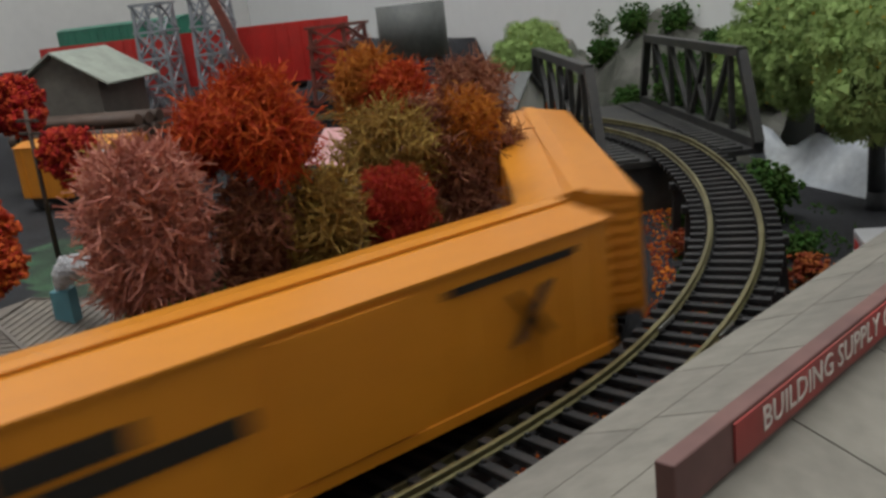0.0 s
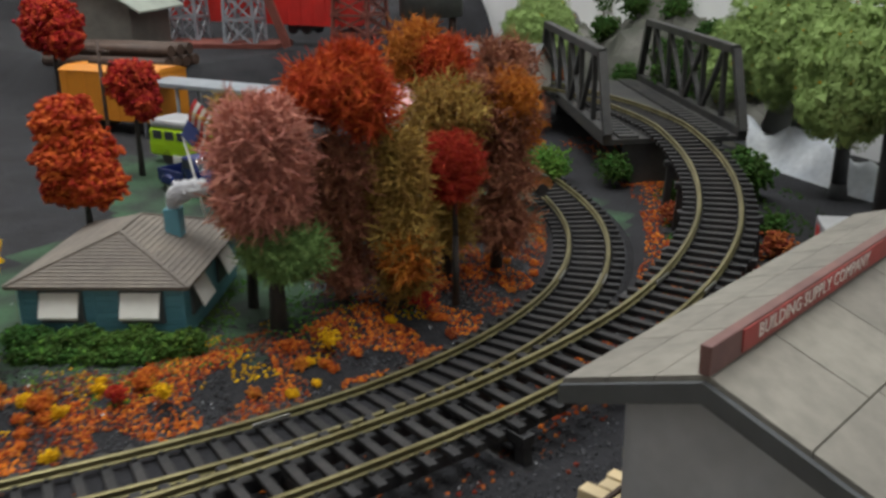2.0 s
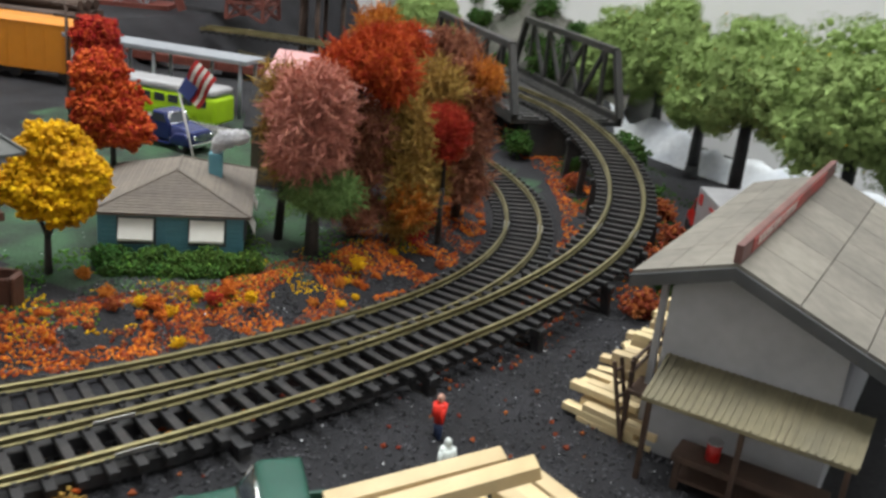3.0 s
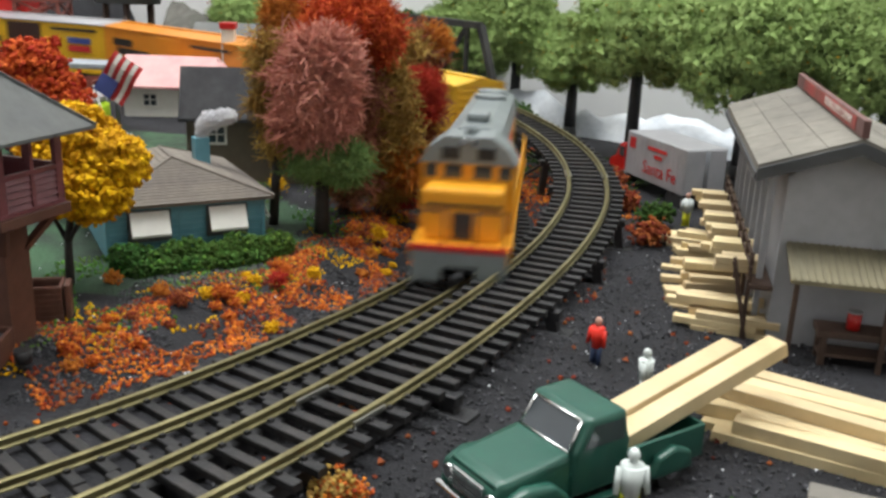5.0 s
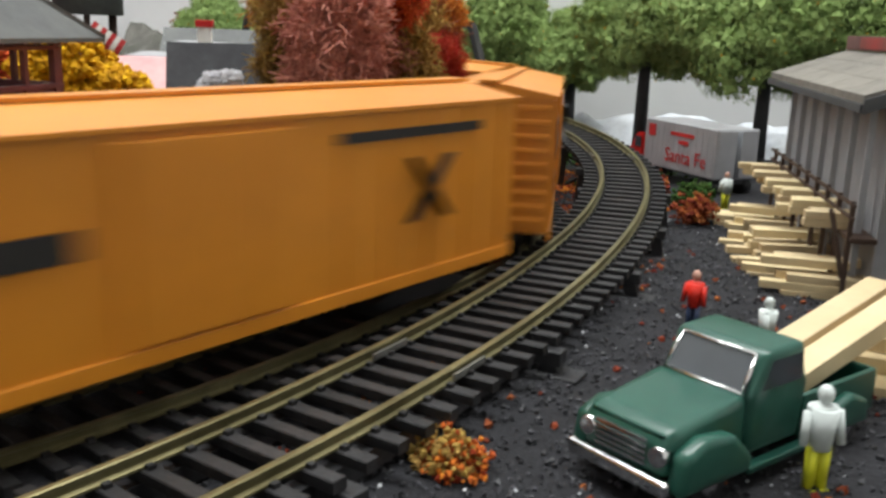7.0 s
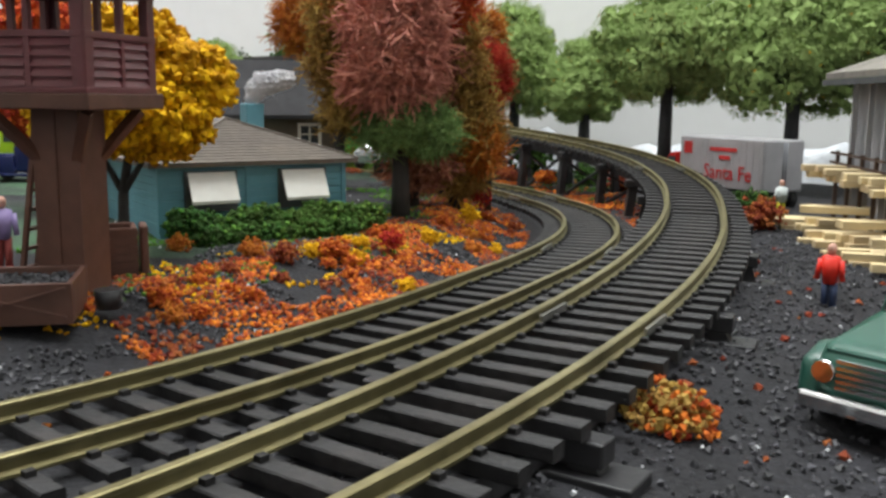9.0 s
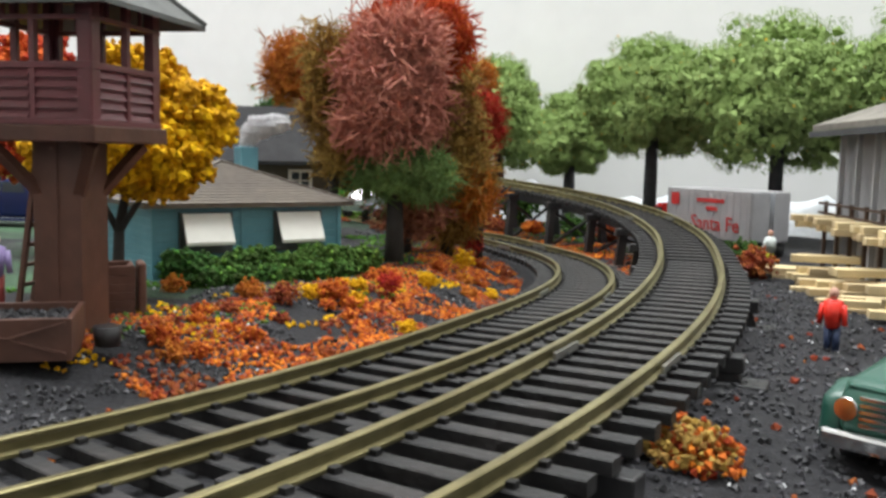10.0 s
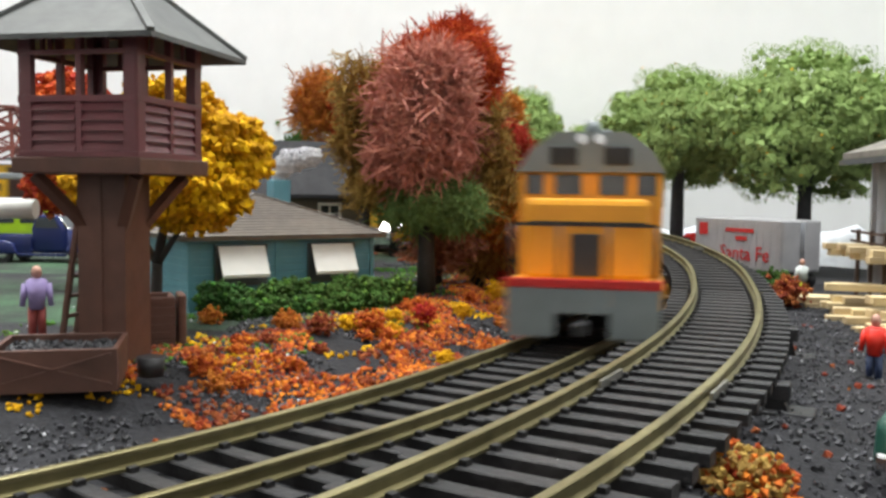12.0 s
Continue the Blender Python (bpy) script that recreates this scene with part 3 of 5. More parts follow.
def plank_mesh(l, w, h):
    k = (l, w, h)
    if k not in PLANKS:
        bm = BM()
        box(bm, -l / 2, -w / 2, 0, l / 2, w / 2, h, bev=0.15)
        bmesh.ops.scale(bm, vec=(S, S, S), verts=bm.verts)
        me = bpy.data.meshes.new("plank")
        bm.to_mesh(me)
        bm.free()
        me.materials.append(M["lumber"])
        PLANKS[k] = me
    return PLANKS[k]


def lumber_stack(x, y, z, rz, rows, layers, l, w, h, jitter, label, lean=0):
    t = thing("lumber_stack", at(x, y, z, rz), label, "lumber", "lumber stacks")
    rnd = random.Random(int(x * 7 + y))
    for k in range(layers):
        for i in range(rows):
            ob = new("plank", plank_mesh(l, w, h))
            ob.parent = t
            ob.matrix_basis = at(rnd.uniform(-jitter, jitter), (i - (rows - 1) / 2) * (w + 0.5), k * (h + 0.05), rnd.uniform(-4, 4) * jitter / 5, 0, lean)
    return t


LR = random.Random(4)
for i in range(6):
    lumber_stack(131.5 + i * 2.3 + LR.uniform(-2, 2), 215 + i * 19, -3.2, 172 + LR.uniform(-9, 9), 2 + i % 2, 2 + (i + 1) % 2, 25, 3.6, 2.2, 6, "pale bare lumber stacked by the loading dock")
    if i % 2 == 0:
        lumber_stack(133.5 + i * 2.3, 218 + i * 19, 5.0, 170 + LR.uniform(-14, 14), 2, 1, 23, 3.4, 2.4, 5, "pale bare lumber laid across the dock stacks")
    lumber_stack(134.5 + i * 2.3, 222 + i * 18, 15.7, 174, 2, 2, 13, 3.4, 2.2, 3, "pale bare lumber on the loading deck")
pile = lumber_stack(150, 139, -3.2, -24, 5, 2, 68, 5.0, 3.4, 10, "heap of pale bare timber beams on the gravel")
lumber_stack(144, 146, 3.8, -30, 3, 1, 62, 5.2, 3.2, 5, "pale bare timber beams on the heap")


def doll(name, x, y, z, rz, top, legs, label, h=15.0, head="doll_head", lean=0):
    k = h / 15
    bm = BM()
    for s in (-1, 1):
        tube(bm, (s * 0.9 * k, 0, 0), (s * 0.8 * k, 0, 6.6 * k), 0.75 * k, 0.95 * k, 8, 1)
        box(bm, (s * 0.95 - 0.6) * k, -1.3 * k, -0.1, (s * 0.95 + 0.6) * k, 0.8 * k, 0.6 * k, 1)
        tube(bm, (s * 2.1 * k, 0, 11.4 * k), (s * 2.7 * k, -0.6 * k, 6.9 * k), 0.7 * k, 0.55 * k, 8, 0)
    tube(bm, (0, 0, 6.2 * k), (0, 0, 11.9 * k), 1.55 * k, 2.1 * k, 10, 0)
    ball(bm, (0, 0, 11.7 * k), 2.2 * k, 1.4 * k, 0.9 * k, 0, 10, 6)
    ball(bm, (0, 0, 13.7 * k), 1.05 * k, 1.15 * k, 1.35 * k, 2, 10, 8)
    ob = part(name, bm, [top, legs, head])
    ob.matrix_basis = at(x, y, z, rz, lean)
    tagged(ob, label, "figurine", "figurines")


doll("figurine", 90, 180, -3.2, -40, "skin_red", "doll_blue", "small red-coated plastic figurine standing on gravel", 15.2)
doll("figurine", 141, 343, -3.2, 200, "doll_white", "doll_yellow", "small white-shirted plastic figurine with yellow trousers", 15.4, "doll_head")
doll("figurine", 91, 101, -3.2, 10, "doll_white", "doll_yellow", "white-coated plastic figurine with yellow trousers beside the pickup", 18, "doll_white")
doll("figurine", 101, 160, -3.2, 60, "doll_white", "doll_white", "pale plastic figurine beside the lumber heap", 15, "doll_white")
doll("figurine", -86, 171, 6.4, 20, "doll_purple", "sign_red", "plastic figurine in purple beside the tower ladder", 15)


def pickup(m, colour, label, load=False, k=1.0):
    t = thing("pickup_truck", m, label, "pickup truck")
    def body(name, pts, y0, y1, mat_, bev=0.9):
        bm = BM()
        profile(bm, [(a * k, b * k) for a, b in pts], y0 * k, y1 * k)
        bmesh.ops.bevel(bm, geom=list(bm.edges), offset=bev * k, segments=3, affect="EDGES", profile=0.6)
        for f in bm.faces:
            f.smooth = True
        return part(name, bm, mat_, t)
    body("hood", [(-27, 6), (-27, 11.5), (-25, 13.6), (-9, 15.2), (-7, 15.2), (-7, 5)], -8.2, 8.2, colour, 1.8)
    body("cab", [(-8, 5), (-8, 15), (-4.2, 22), (6, 22.2), (7, 15), (7, 5)], -9, 9, colour, 1.6)
    for s in (-1, 1):
        body("front_fender", [(-26.5, 4), (-25.5, 10.6), (-21, 12.4), (-14, 11.6), (-9, 7), (-9, 4)], s * 9.6 - 1.8, s * 9.6 + 1.8, colour, 1.6)
        body("rear_fender", [(13, 4), (15, 9), (20, 10.4), (25, 8.4), (26, 4)], s * 9.8 - 1.3, s * 9.8 + 1.3, colour, 1.1)
        body("bed_side", [(7.4, 4.5), (7.4, 12.2), (31, 12.2), (31, 4.5)], s * 8.4 - 0.5, s * 8.4 + 0.5, colour, 0.3)
        body("running_board", [(-9, 3.2), (-9, 4.4), (13, 4.4), (13, 3.2)], s * 9.7 - 1, s * 9.7 + 1, colour, 0.3)
        bm = BM()
        tube(bm, (-27.4 * k, s * 6.9 * k, 9.6 * k), (-25.4 * k, s * 6.9 * k, 9.6 * k), 1.55 * k, n=14)
        part("headlight", bm, "chrome", t, "round chrome headlight")
        bm = BM()
        solid(bm, [(-5.2 * k, s * 8.93 * k, 15.8 * k), (5.4 * k, s * 8.93 * k, 15.8 * k), (5.0 * k, s * 8.9 * k, 20.4 * k), (-3.2 * k, s * 8.9 * k, 20.4 * k)], [(-5.2 * k, s * 9.15 * k, 15.8 * k), (5.4 * k, s * 9.15 * k, 15.8 * k), (5.0 * k, s * 9.1 * k, 20.4 * k), (-3.2 * k, s * 9.1 * k, 20.4 * k)])
        part("side_window", bm, "pane", t, "dark side window")
        for wx in (-18, 20):
            bm = BM()
            tube(bm, (wx * k, s * 7.4 * k, 4 * k), (wx * k, s * 10 * k, 4 * k), 4.0 * k, n=20)
            w = part("wheel", bm, "black", t, "black tyre")
            bm = BM()
            tube(bm, (wx * k, s * 10 * k, 4 * k), (wx * k, s * 10.35 * k, 4 * k), 2.1 * k, 1.7 * k, 14)
            part("hub_cap", bm, "chrome", w)
    body("bed_floor", [(7.4, 4.5), (7.4, 5.8), (31, 5.8), (31, 4.5)], -7.8, 7.8, colour, 0.2)
    body("tailgate", [(30.6, 4.6), (30.6, 12), (31.6, 12), (31.6, 4.6)], -7.8, 7.8, colour, 0.2)
    bm = BM()
    solid(bm, [(-8.35 * k, y * k, 15.6 * k) for y in (-7.4, 7.4)] + [(-4.95 * k, y * k, 21.0 * k) for y in (6.8, -6.8)], [(-8.1 * k, y * k, 15.4 * k) for y in (-7.4, 7.4)] + [(-4.7 * k, y * k, 20.8 * k) for y in (6.8, -6.8)])
    ws = part("windscreen", bm, "pane", t, "glossy curved windscreen")
    bm = BM()
    for p, q in (((-8.5, -7.6, 15.4), (-8.5, 7.6, 15.4)), ((-5.0, -7.0, 21.2), (-5.0, 7.0, 21.2)), ((-8.5, -7.6, 15.4), (-5.0, -7.0, 21.2)), ((-8.5, 7.6, 15.4), (-5.0, 7.0, 21.2))):
        tube(bm, [c * k for c in p], [c * k for c in q], 0.35 * k, n=6)
    part("windscreen_frame", bm, "chrome", ws)
    bm = BM()
    box(bm, -28.6 * k, -9.8 * k, 4.4 * k, -27 * k, 9.8 * k, 6.8 * k, bev=0.5 * k)
    part("bumper", bm, "chrome", t, "chrome front bumper")
    bm = BM()
    for i in range(5):
        box(bm, -27.5 * k, -5 * k, (7.6 + i * 0.9) * k, -26.9 * k, 5 * k, (8.1 + i * 0.9) * k)
    part("grille", bm, "chrome", t, "chrome grille bars")
    return t


pickup(at(80, 112.5, -3, 39), "truck_green", "dark green 1950s model pickup truck loaded with lumber")
for a, (x, y, z, rz, ry, l) in enumerate(((103, 137, 11, 38, -13, 44), (108, 132, 11, 34, -17, 54), (104, 135, 8.5, 44, -10, 40))):
    t = thing("timber", at(x, y, z, rz, 0, ry), "pale timber beam leaning in the pickup bed", "lumber", "timbers in the pickup")
    ob = new("beam", plank_mesh(l, 5.6, 3.6))
    ob.parent = t
pickup(at(-158, 366, 6, 175), "navy", "dark blue model pickup truck beside the white fence", k=0.9)


def trailer_truck():
    t = thing("trailer_truck", at(142.5, 400, -3, -66) @ Matrix.Scale(0.79, 4), "silver box trailer with red lettering behind a red tractor", "truck")
    L, W, Z0, Z1 = 34, 14.5, 9, 37
    bm = BM()
    box(bm, -L, -W, Z0, L, W, Z1, bev=0.6)
    part("trailer_box", bm, "silver", t)
    for i in range(13):
        for s in (-1, 1):
            bm = BM()
            box(bm, -L + 3 + i * 5.2, s * W - 0.25, Z0 + 1, -L + 3.5 + i * 5.2, s * W + 0.25, Z1 - 1)
            part("side_seam", bm, "silver", t)
    for y0, y1 in ((-W + 0.8, -0.3), (0.3, W - 0.8)):
        bm = BM()
        box(bm, L, y0, Z0 + 0.8, L + 0.6, y1, Z1 - 0.8, bev=0.2)
        d = part("rear_door", bm, "silver", t)
        bm = BM()
        tube(bm, (L + 0.9, y0 + (1 if y0 > 0 else 13), Z0 + 1), (L + 0.9, y0 + (1 if y0 > 0 else 13), Z1 - 1), 0.35, n=6)
        part("lock_rod", bm, "steel", d)
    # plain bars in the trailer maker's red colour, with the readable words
    words("lettering", "Santa Fe", 11.5, at(7, -W - 0.3, Z0 + 8.5, 0, 90), "mark_red", t)
    words("lettering", "Santa Fe", 11.5, at(-7, W + 0.3, Z0 + 8.5, 180, 90), "mark_red", t)
    for s in (-1, 1):
        for x0, x1, z in ((-8, 14, 29.5), (0, 9, 25)):
            bm = BM()
            box(bm, x0, s * (W + 0.3) - 0.1, z, x1, s * (W + 0.3) + 0.1, z + 2.2)
            part("small_lettering", bm, "mark_red", t, "red painted line of small writing")
        bm = BM()
        box(bm, -30, s * (W + 0.3) - 0.1, 27, -23, s * (W + 0.3) + 0.1, 34)
        part("red_emblem", bm, "mark_red", t, "red square emblem")
    bm = BM()
    box(bm, -L, -6, 6.5, L, 6, 8.9)
    part("chassis", bm, "black", t)
    for x in (20, 28):
        for s in (-1, 1):
            bm = BM()
            tube(bm, (x, s * 8, 4.4), (x, s * 13.8, 4.4), 4.4, n=18)
            part("wheel", bm, "black", t, "black twin tyre")
    bm = BM()
    profile(bm, [(-62, 5), (-62, 14), (-52, 16), (-50, 26), (-41, 27), (-40, 5)], -11, 11)
    bmesh.ops.bevel(bm, geom=list(bm.edges), offset=1.2, segments=2, affect="EDGES")
    cab = part("tractor_cab", bm, "red_paint", t, "red tractor cab")
    for s in (-1, 1):
        bm = BM()
        box(bm, -49, s * 11 - 0.3, 17.5, -42.5, s * 11 + 0.3, 24)
        part("cab_window", bm, "pane", cab)
        for x in (-57, -42):
            bm = BM()
            tube(bm, (x, s * 7, 4.4), (x, s * 11.6, 4.4), 4.4, n=18)
            part("wheel", bm, "black", t, "black tyre")
    bm = BM()
    box(bm, -50.6, -8.5, 17.8, -49.6, 8.5, 24.6)
    part("cab_windscreen", bm, "pane", cab)


trailer_truck()


def bush(x, y, z, r, key, label, count=160, h=None, size=1.3, style="crumb", name="bush"):
    t = thing(name, at(x, y, z), label, "bush")
    h = h or r
    blobs = [(0, 0, h * 0.75, r, r, h)] + [(RNG.uniform(-0.5, 0.5) * r, RNG.uniform(-0.5, 0.5) * r, h * RNG.uniform(0.4, 1.1), r * 0.55, r * 0.55, h * 0.55) for _ in range(4)]
    crown("foliage", blobs, count, size, key, t, style, 0.3)
    return t


b = bush(33.5, 97, -3, 6.0, "flock_orange", "ochre and orange lichen clump on the gravel", 500, 5.2, 0.75)
crown("foliage", [(-1, 0, 4.5, 5.5, 5.5, 4.5)], 350, 0.75, "twig_ochre", b, "crumb", 0.5)
bush(118, 101, -3.4, 9, "flock_green", "low dark green moss clump", 300, 4, 0.8)

pb = thing("brown_platform", at(150, 70, -3, -20), "plain brown board platform at the yard's edge", "platform")
for i in range(8):
    bm = BM()
    box(bm, -34, -26 + i * 6.5, 0, 34, -19.8 + i * 6.5, 11, bev=0.3)
    part("board", bm, "tan_roof", pb)


# ---- blue house ----
def blue_house():
    t = thing("blue_house", at(-44.5, 228.5, 7.4, 33), "small blue clapboard house with a brown hipped roof and white awnings", "house")
    W, D, H = 26, 62, 18
    bm = BM()
    box(bm, -W, 0, -3, W, D, H)
    part("wall_shell", bm, "blue_wall", t)
    for i in range(9):
        bm = BM()
        z = 0.6 + i * 1.95
        box(bm, -W - 0.35, -0.35, z, W + 0.35, D + 0.35, z + 1.75, bev=0.12)
        part("clapboard", bm, "blue_wall", t)
    for x in (-W - 0.5, -3, W - 0.6):
        bm = BM()
        box(bm, x, -0.7, 0, x + 1.2, 0.2, H)
        part("corner_board", bm, "blue_wall", t)
    O, R = 3.2, 28.5
    a = [(-W - O, -O, H), (W + O, -O, H), (W + O, D + O, H), (-W - O, D + O, H)]
    fr, bk = (0, 21, R), (0, D - 21, R)
    bm = BM()
    lo = [bm.verts.new((x, y, z - 1.2)) for x, y, z in a]
    hi = [bm.verts.new(p) for p in a]
    a0, b0 = bm.verts.new(fr), bm.verts.new(bk)
    bm.faces.new(lo[::-1])
    for i in range(4):
        bm.faces.new((lo[i], lo[(i + 1) % 4], hi[(i + 1) % 4], hi[i]))
    bm.faces.new((hi[0], hi[1], a0)); bm.faces.new((hi[1], hi[2], b0, a0)); bm.faces.new((hi[2], hi[3], b0)); bm.faces.new((hi[3], hi[0], a0, b0))
    roof = part("roof", bm, "house_roof", t)
    def course(p, q, u, v, n=11):
        for i in range(n):
            f = i / n
            a0, b0 = Vector(p).lerp(Vector(u), f), Vector(q).lerp(Vector(v), f)
            bm = BM()
            bar(bm, a0 + Vector((0, 0, 0.02)), b0 + Vector((0, 0, 0.02)), 1.0, 0.22)
            part("shingle_course", bm, "house_roof", roof)
    course(a[0], a[1], fr, fr, 16)
    course(a[1], a[2], fr, bk, 16)
    course(a[3], a[0], bk, fr, 16)
    for p, q in ((a[0], fr), (a[1], fr), (fr, bk), (a[2], bk)):
        bm = BM()
        bar(bm, Vector(p) + Vector((0, 0, 0.15)), Vector(q) + Vector((0, 0, 0.15)), 1.1, 0.5)
        part("ridge_cap", bm, "house_roof", roof)
    def window(x, y, face):
        w = new("window")
        w.empty_display_size = 0.005
        w.parent = t
        w.matrix_basis = at(x, y, 5, face)
        bm = BM()
        box(bm, -7, -0.9, 0, 7, 0, 10.6)
        part("window_frame", bm, "dark_trim", w)
        bm = BM()
        solid(bm, [(-6.3, -1.2, 9.8), (6.3, -1.2, 9.8), (6.3, -4.2, 2.4), (-6.3, -4.2, 2.4)], [(-6.3, -0.9, 10.3), (6.3, -0.9, 10.3), (6.3, -4.4, 3.2), (-6.3, -4.4, 3.2)])
        part("awning", bm, "white", w, "white sloping window awning")
    window(-12.6, -0.4, 0)
    window(13.2, -0.4, 0)
    window(W + 0.4, 13, 90)
    window(W + 0.4, 42, 90)
    bm = BM()
    box(bm, 11, 32, 17, 16.5, 37.5, 32.5, bev=0.3)
    part("chimney", bm, "blue_wall", t, "pale blue chimney")
    s = thing("smoke_puff", at(-51.9, 265.1, 39.6), "white cotton-wool smoke standing on the chimney", "smoke")
    crown("wisp", [(0, 0, 1.5, 2, 2, 3), (1.5, 1, 4.5, 3.2, 3.2, 3.2), (4, 2, 6.5, 4.5, 4.2, 3.4), (8, 4, 7.5, 4.6, 4.6, 3)], 14000, 0.9, "smoke", s, "leaf", 0.5)


blue_house()


# ---- switch tower ----
def tower():
    t = thing("switch_tower", at(-62.5, 148, 5.6, -14), "dark red wooden switch tower cabin on a brown trestle trunk", "tower")
    a, z0, z1 = 10.4, 37, 60.5
    bm = BM()
    box(bm, -a - 1.5, -a - 1.5, z0 - 3, a + 1.5, a + 1.5, z0 - 0.2, bev=0.3)
    part("floor_frame", bm, "tower_post", t)
    for k in range(4):
        w = new("cabin_wall")
        w.empty_display_size = 0.005
        w.parent = t
        w.matrix_basis = at(0, 0, 0, 90 * k)
        bm = BM()
        box(bm, -a, -a + 0.1, z0, a, -a + 0.7, z0 + 9)
        part("panel", bm, "tower_wood", w)
        for i in range(5):
            for x0 in (-a + 1, 0.5):
                bm = BM()
                solid(bm, [(x0, -a - 0.65, z0 + 0.8 + i * 1.65), (x0 + a - 1.5, -a - 0.65, z0 + 0.8 + i * 1.65), (x0 + a - 1.5, -a + 0.2, z0 + 0.8 + i * 1.65), (x0, -a + 0.2, z0 + 0.8 + i * 1.65)], [(x0, -a, z0 + 2.1 + i * 1.65), (x0 + a - 1.5, -a, z0 + 2.1 + i * 1.65), (x0 + a - 1.5, -a + 0.2, z0 + 2.1 + i * 1.65), (x0, -a + 0.2, z0 + 2.1 + i * 1.65)])
                part("siding_board", bm, "tower_wood", w)
        for z, h in ((z0 + 8.8, 1.1), (z0 - 0.2, 0.9), (z1 - 7.0, 0.8), (z1 - 1.2, 1.2)):
            bm = BM()
            box(bm, -a - 0.6, -a - 0.7, z, a + 0.6, -a + 0.5, z + h, bev=0.1)
            part("sill", bm, "tower_wood", w)
        for x in (-a, -0.2, a - 1.5):
            bm = BM()
            big = x != -0.2
            box(bm, x - (0.4 if big else 0), -a - 0.6, z0, x + (1.9 if big else 1.0), -a + 0.6, z1)
            part("post", bm, "tower_wood", w)
        for x in (-a / 2, a / 2):
            bm = BM()
            box(bm, x - 0.3, -a - 0.2, z1 - 7, x + 0.3, -a + 0.3, z1 - 1.2)
            part("mullion", bm, "tower_wood", w)
    o, R = 17, 9.5
    bm = BM()
    lo = [bm.verts.new((x * o, y * o, z1 - 5.4)) for x, y in ((-1, -1), (1, -1), (1, 1), (-1, 1))]
    hi = [bm.verts.new((x * o, y * o, z1 - 4.5)) for x, y in ((-1, -1), (1, -1), (1, 1), (-1, 1))]
    tp = [bm.verts.new((x * 1.2, y * 1.2, z1 + R)) for x, y in ((-1, -1), (1, -1), (1, 1), (-1, 1))]
    un = [bm.verts.new((x * 9, y * 9, z1 + 1)) for x, y in ((-1, -1), (1, -1), (1, 1), (-1, 1))]
    for i in range(4):
        j = (i + 1) % 4
        bm.faces.new((lo[i], lo[j], hi[j], hi[i])); bm.faces.new((hi[i], hi[j], tp[j], tp[i])); bm.faces.new((lo[j], lo[i], un[i], un[j]))
    bm.faces.new(tp); bm.faces.new(un[::-1])
    roof = part("roof", bm, "slate", t, "dark grey pyramid roof")
    for x, y in ((-1, -1), (1, -1), (1, 1), (-1, 1)):
        bm = BM()
        bar(bm, (x * o, y * o, z1 - 4.3), (x * 1.2, y * 1.2, z1 + R + 0.2), 1.2, 0.6)
        part("hip_board", bm, "slate", roof)
    for k, (x, y) in enumerate(((-2.2, -2.2), (2.2, -2), (2.0, 2.2), (-2, 2))):
        bm = BM()
        bar(bm, (x, y, -1), (x, y, z0 - 3), 4.6 - 0.2 * k, 4.6 - 0.15 * k, up=(1, 0, 0))
        part("trunk_post", bm, "tower_post", t)
        bm = BM()
        bar(bm, (x, y, z0 - 14), (x * 4.2, y * 4.2, z0 - 3.2), 1.6, 1.8, up=(1, 0, 0))
        part("brace", bm, "tower_post", t)
    l = new("tower_ladder")
    l.parent = t
    l.empty_display_size = 0.005
    l.matrix_basis = at(-9, -2, 0, 0, 0, 9)
    for y in (-2, 2):
        bm = BM()
        bar(bm, (0, y, 0), (0, y, 33), 0.7, 0.9, up=(1, 0, 0))
        part("ladder_rail", bm, "tower_post", l)
    for i in range(9):
        bm = BM()
        bar(bm, (0, -2, 2 + i * 3.6), (0, 2, 2 + i * 3.6), 0.6, 0.6)
        part("rung", bm, "tower_post", l)


tower()


def gravel_crate():
    t = thing("gravel_crate", at(-66.5, 133, 6.3, 12), "open brown wooden crate filled with gravel", "crate")
    w, d, h = 9.5, 8.5, 6.2
    for x0, y0, x1, y1 in ((-w, -d, w, -d + 0.9), (-w, d - 0.9, w, d), (-w, -d + 0.95, -w + 0.9, d - 0.95), (w - 0.9, -d + 0.95, w, d - 0.95)):
        bm = BM()
        box(bm, x0, y0, -0.5, x1, y1, h, bev=0.15)
        part("side", bm, "tower_post", t)
    for s in (-1, 1):
        for k in (-1, 1):
            bm = BM()
            bar(bm, (-w * 0.9 * k, s * d + 0.15 * s, 0.7), (w * 0.9 * k, s * d + 0.15 * s, h - 0.7), 0.4, 0.7, up=(0, 1, 0))
            part("cross_brace", bm, "tower_post", t)
    bm = BM()
    box(bm, -w + 1, -d + 1, 0, w - 1, d - 1, h - 1.4)
    f = part("gravel_fill", bm, "gravel", t)
    n = 420
    p = np.stack([RNG.uniform(-w + 1.3, w - 1.3, n), RNG.uniform(-d + 1.3, d - 1.3, n), np.full(n, h - 1.1)], 1)
    spray("gravel_layer", *CRUMB, p, RNG.uniform(0.3, 0.7, n), turns(n, RNG), "stone_chip", f)["kind"] = "stuff"


gravel_crate()


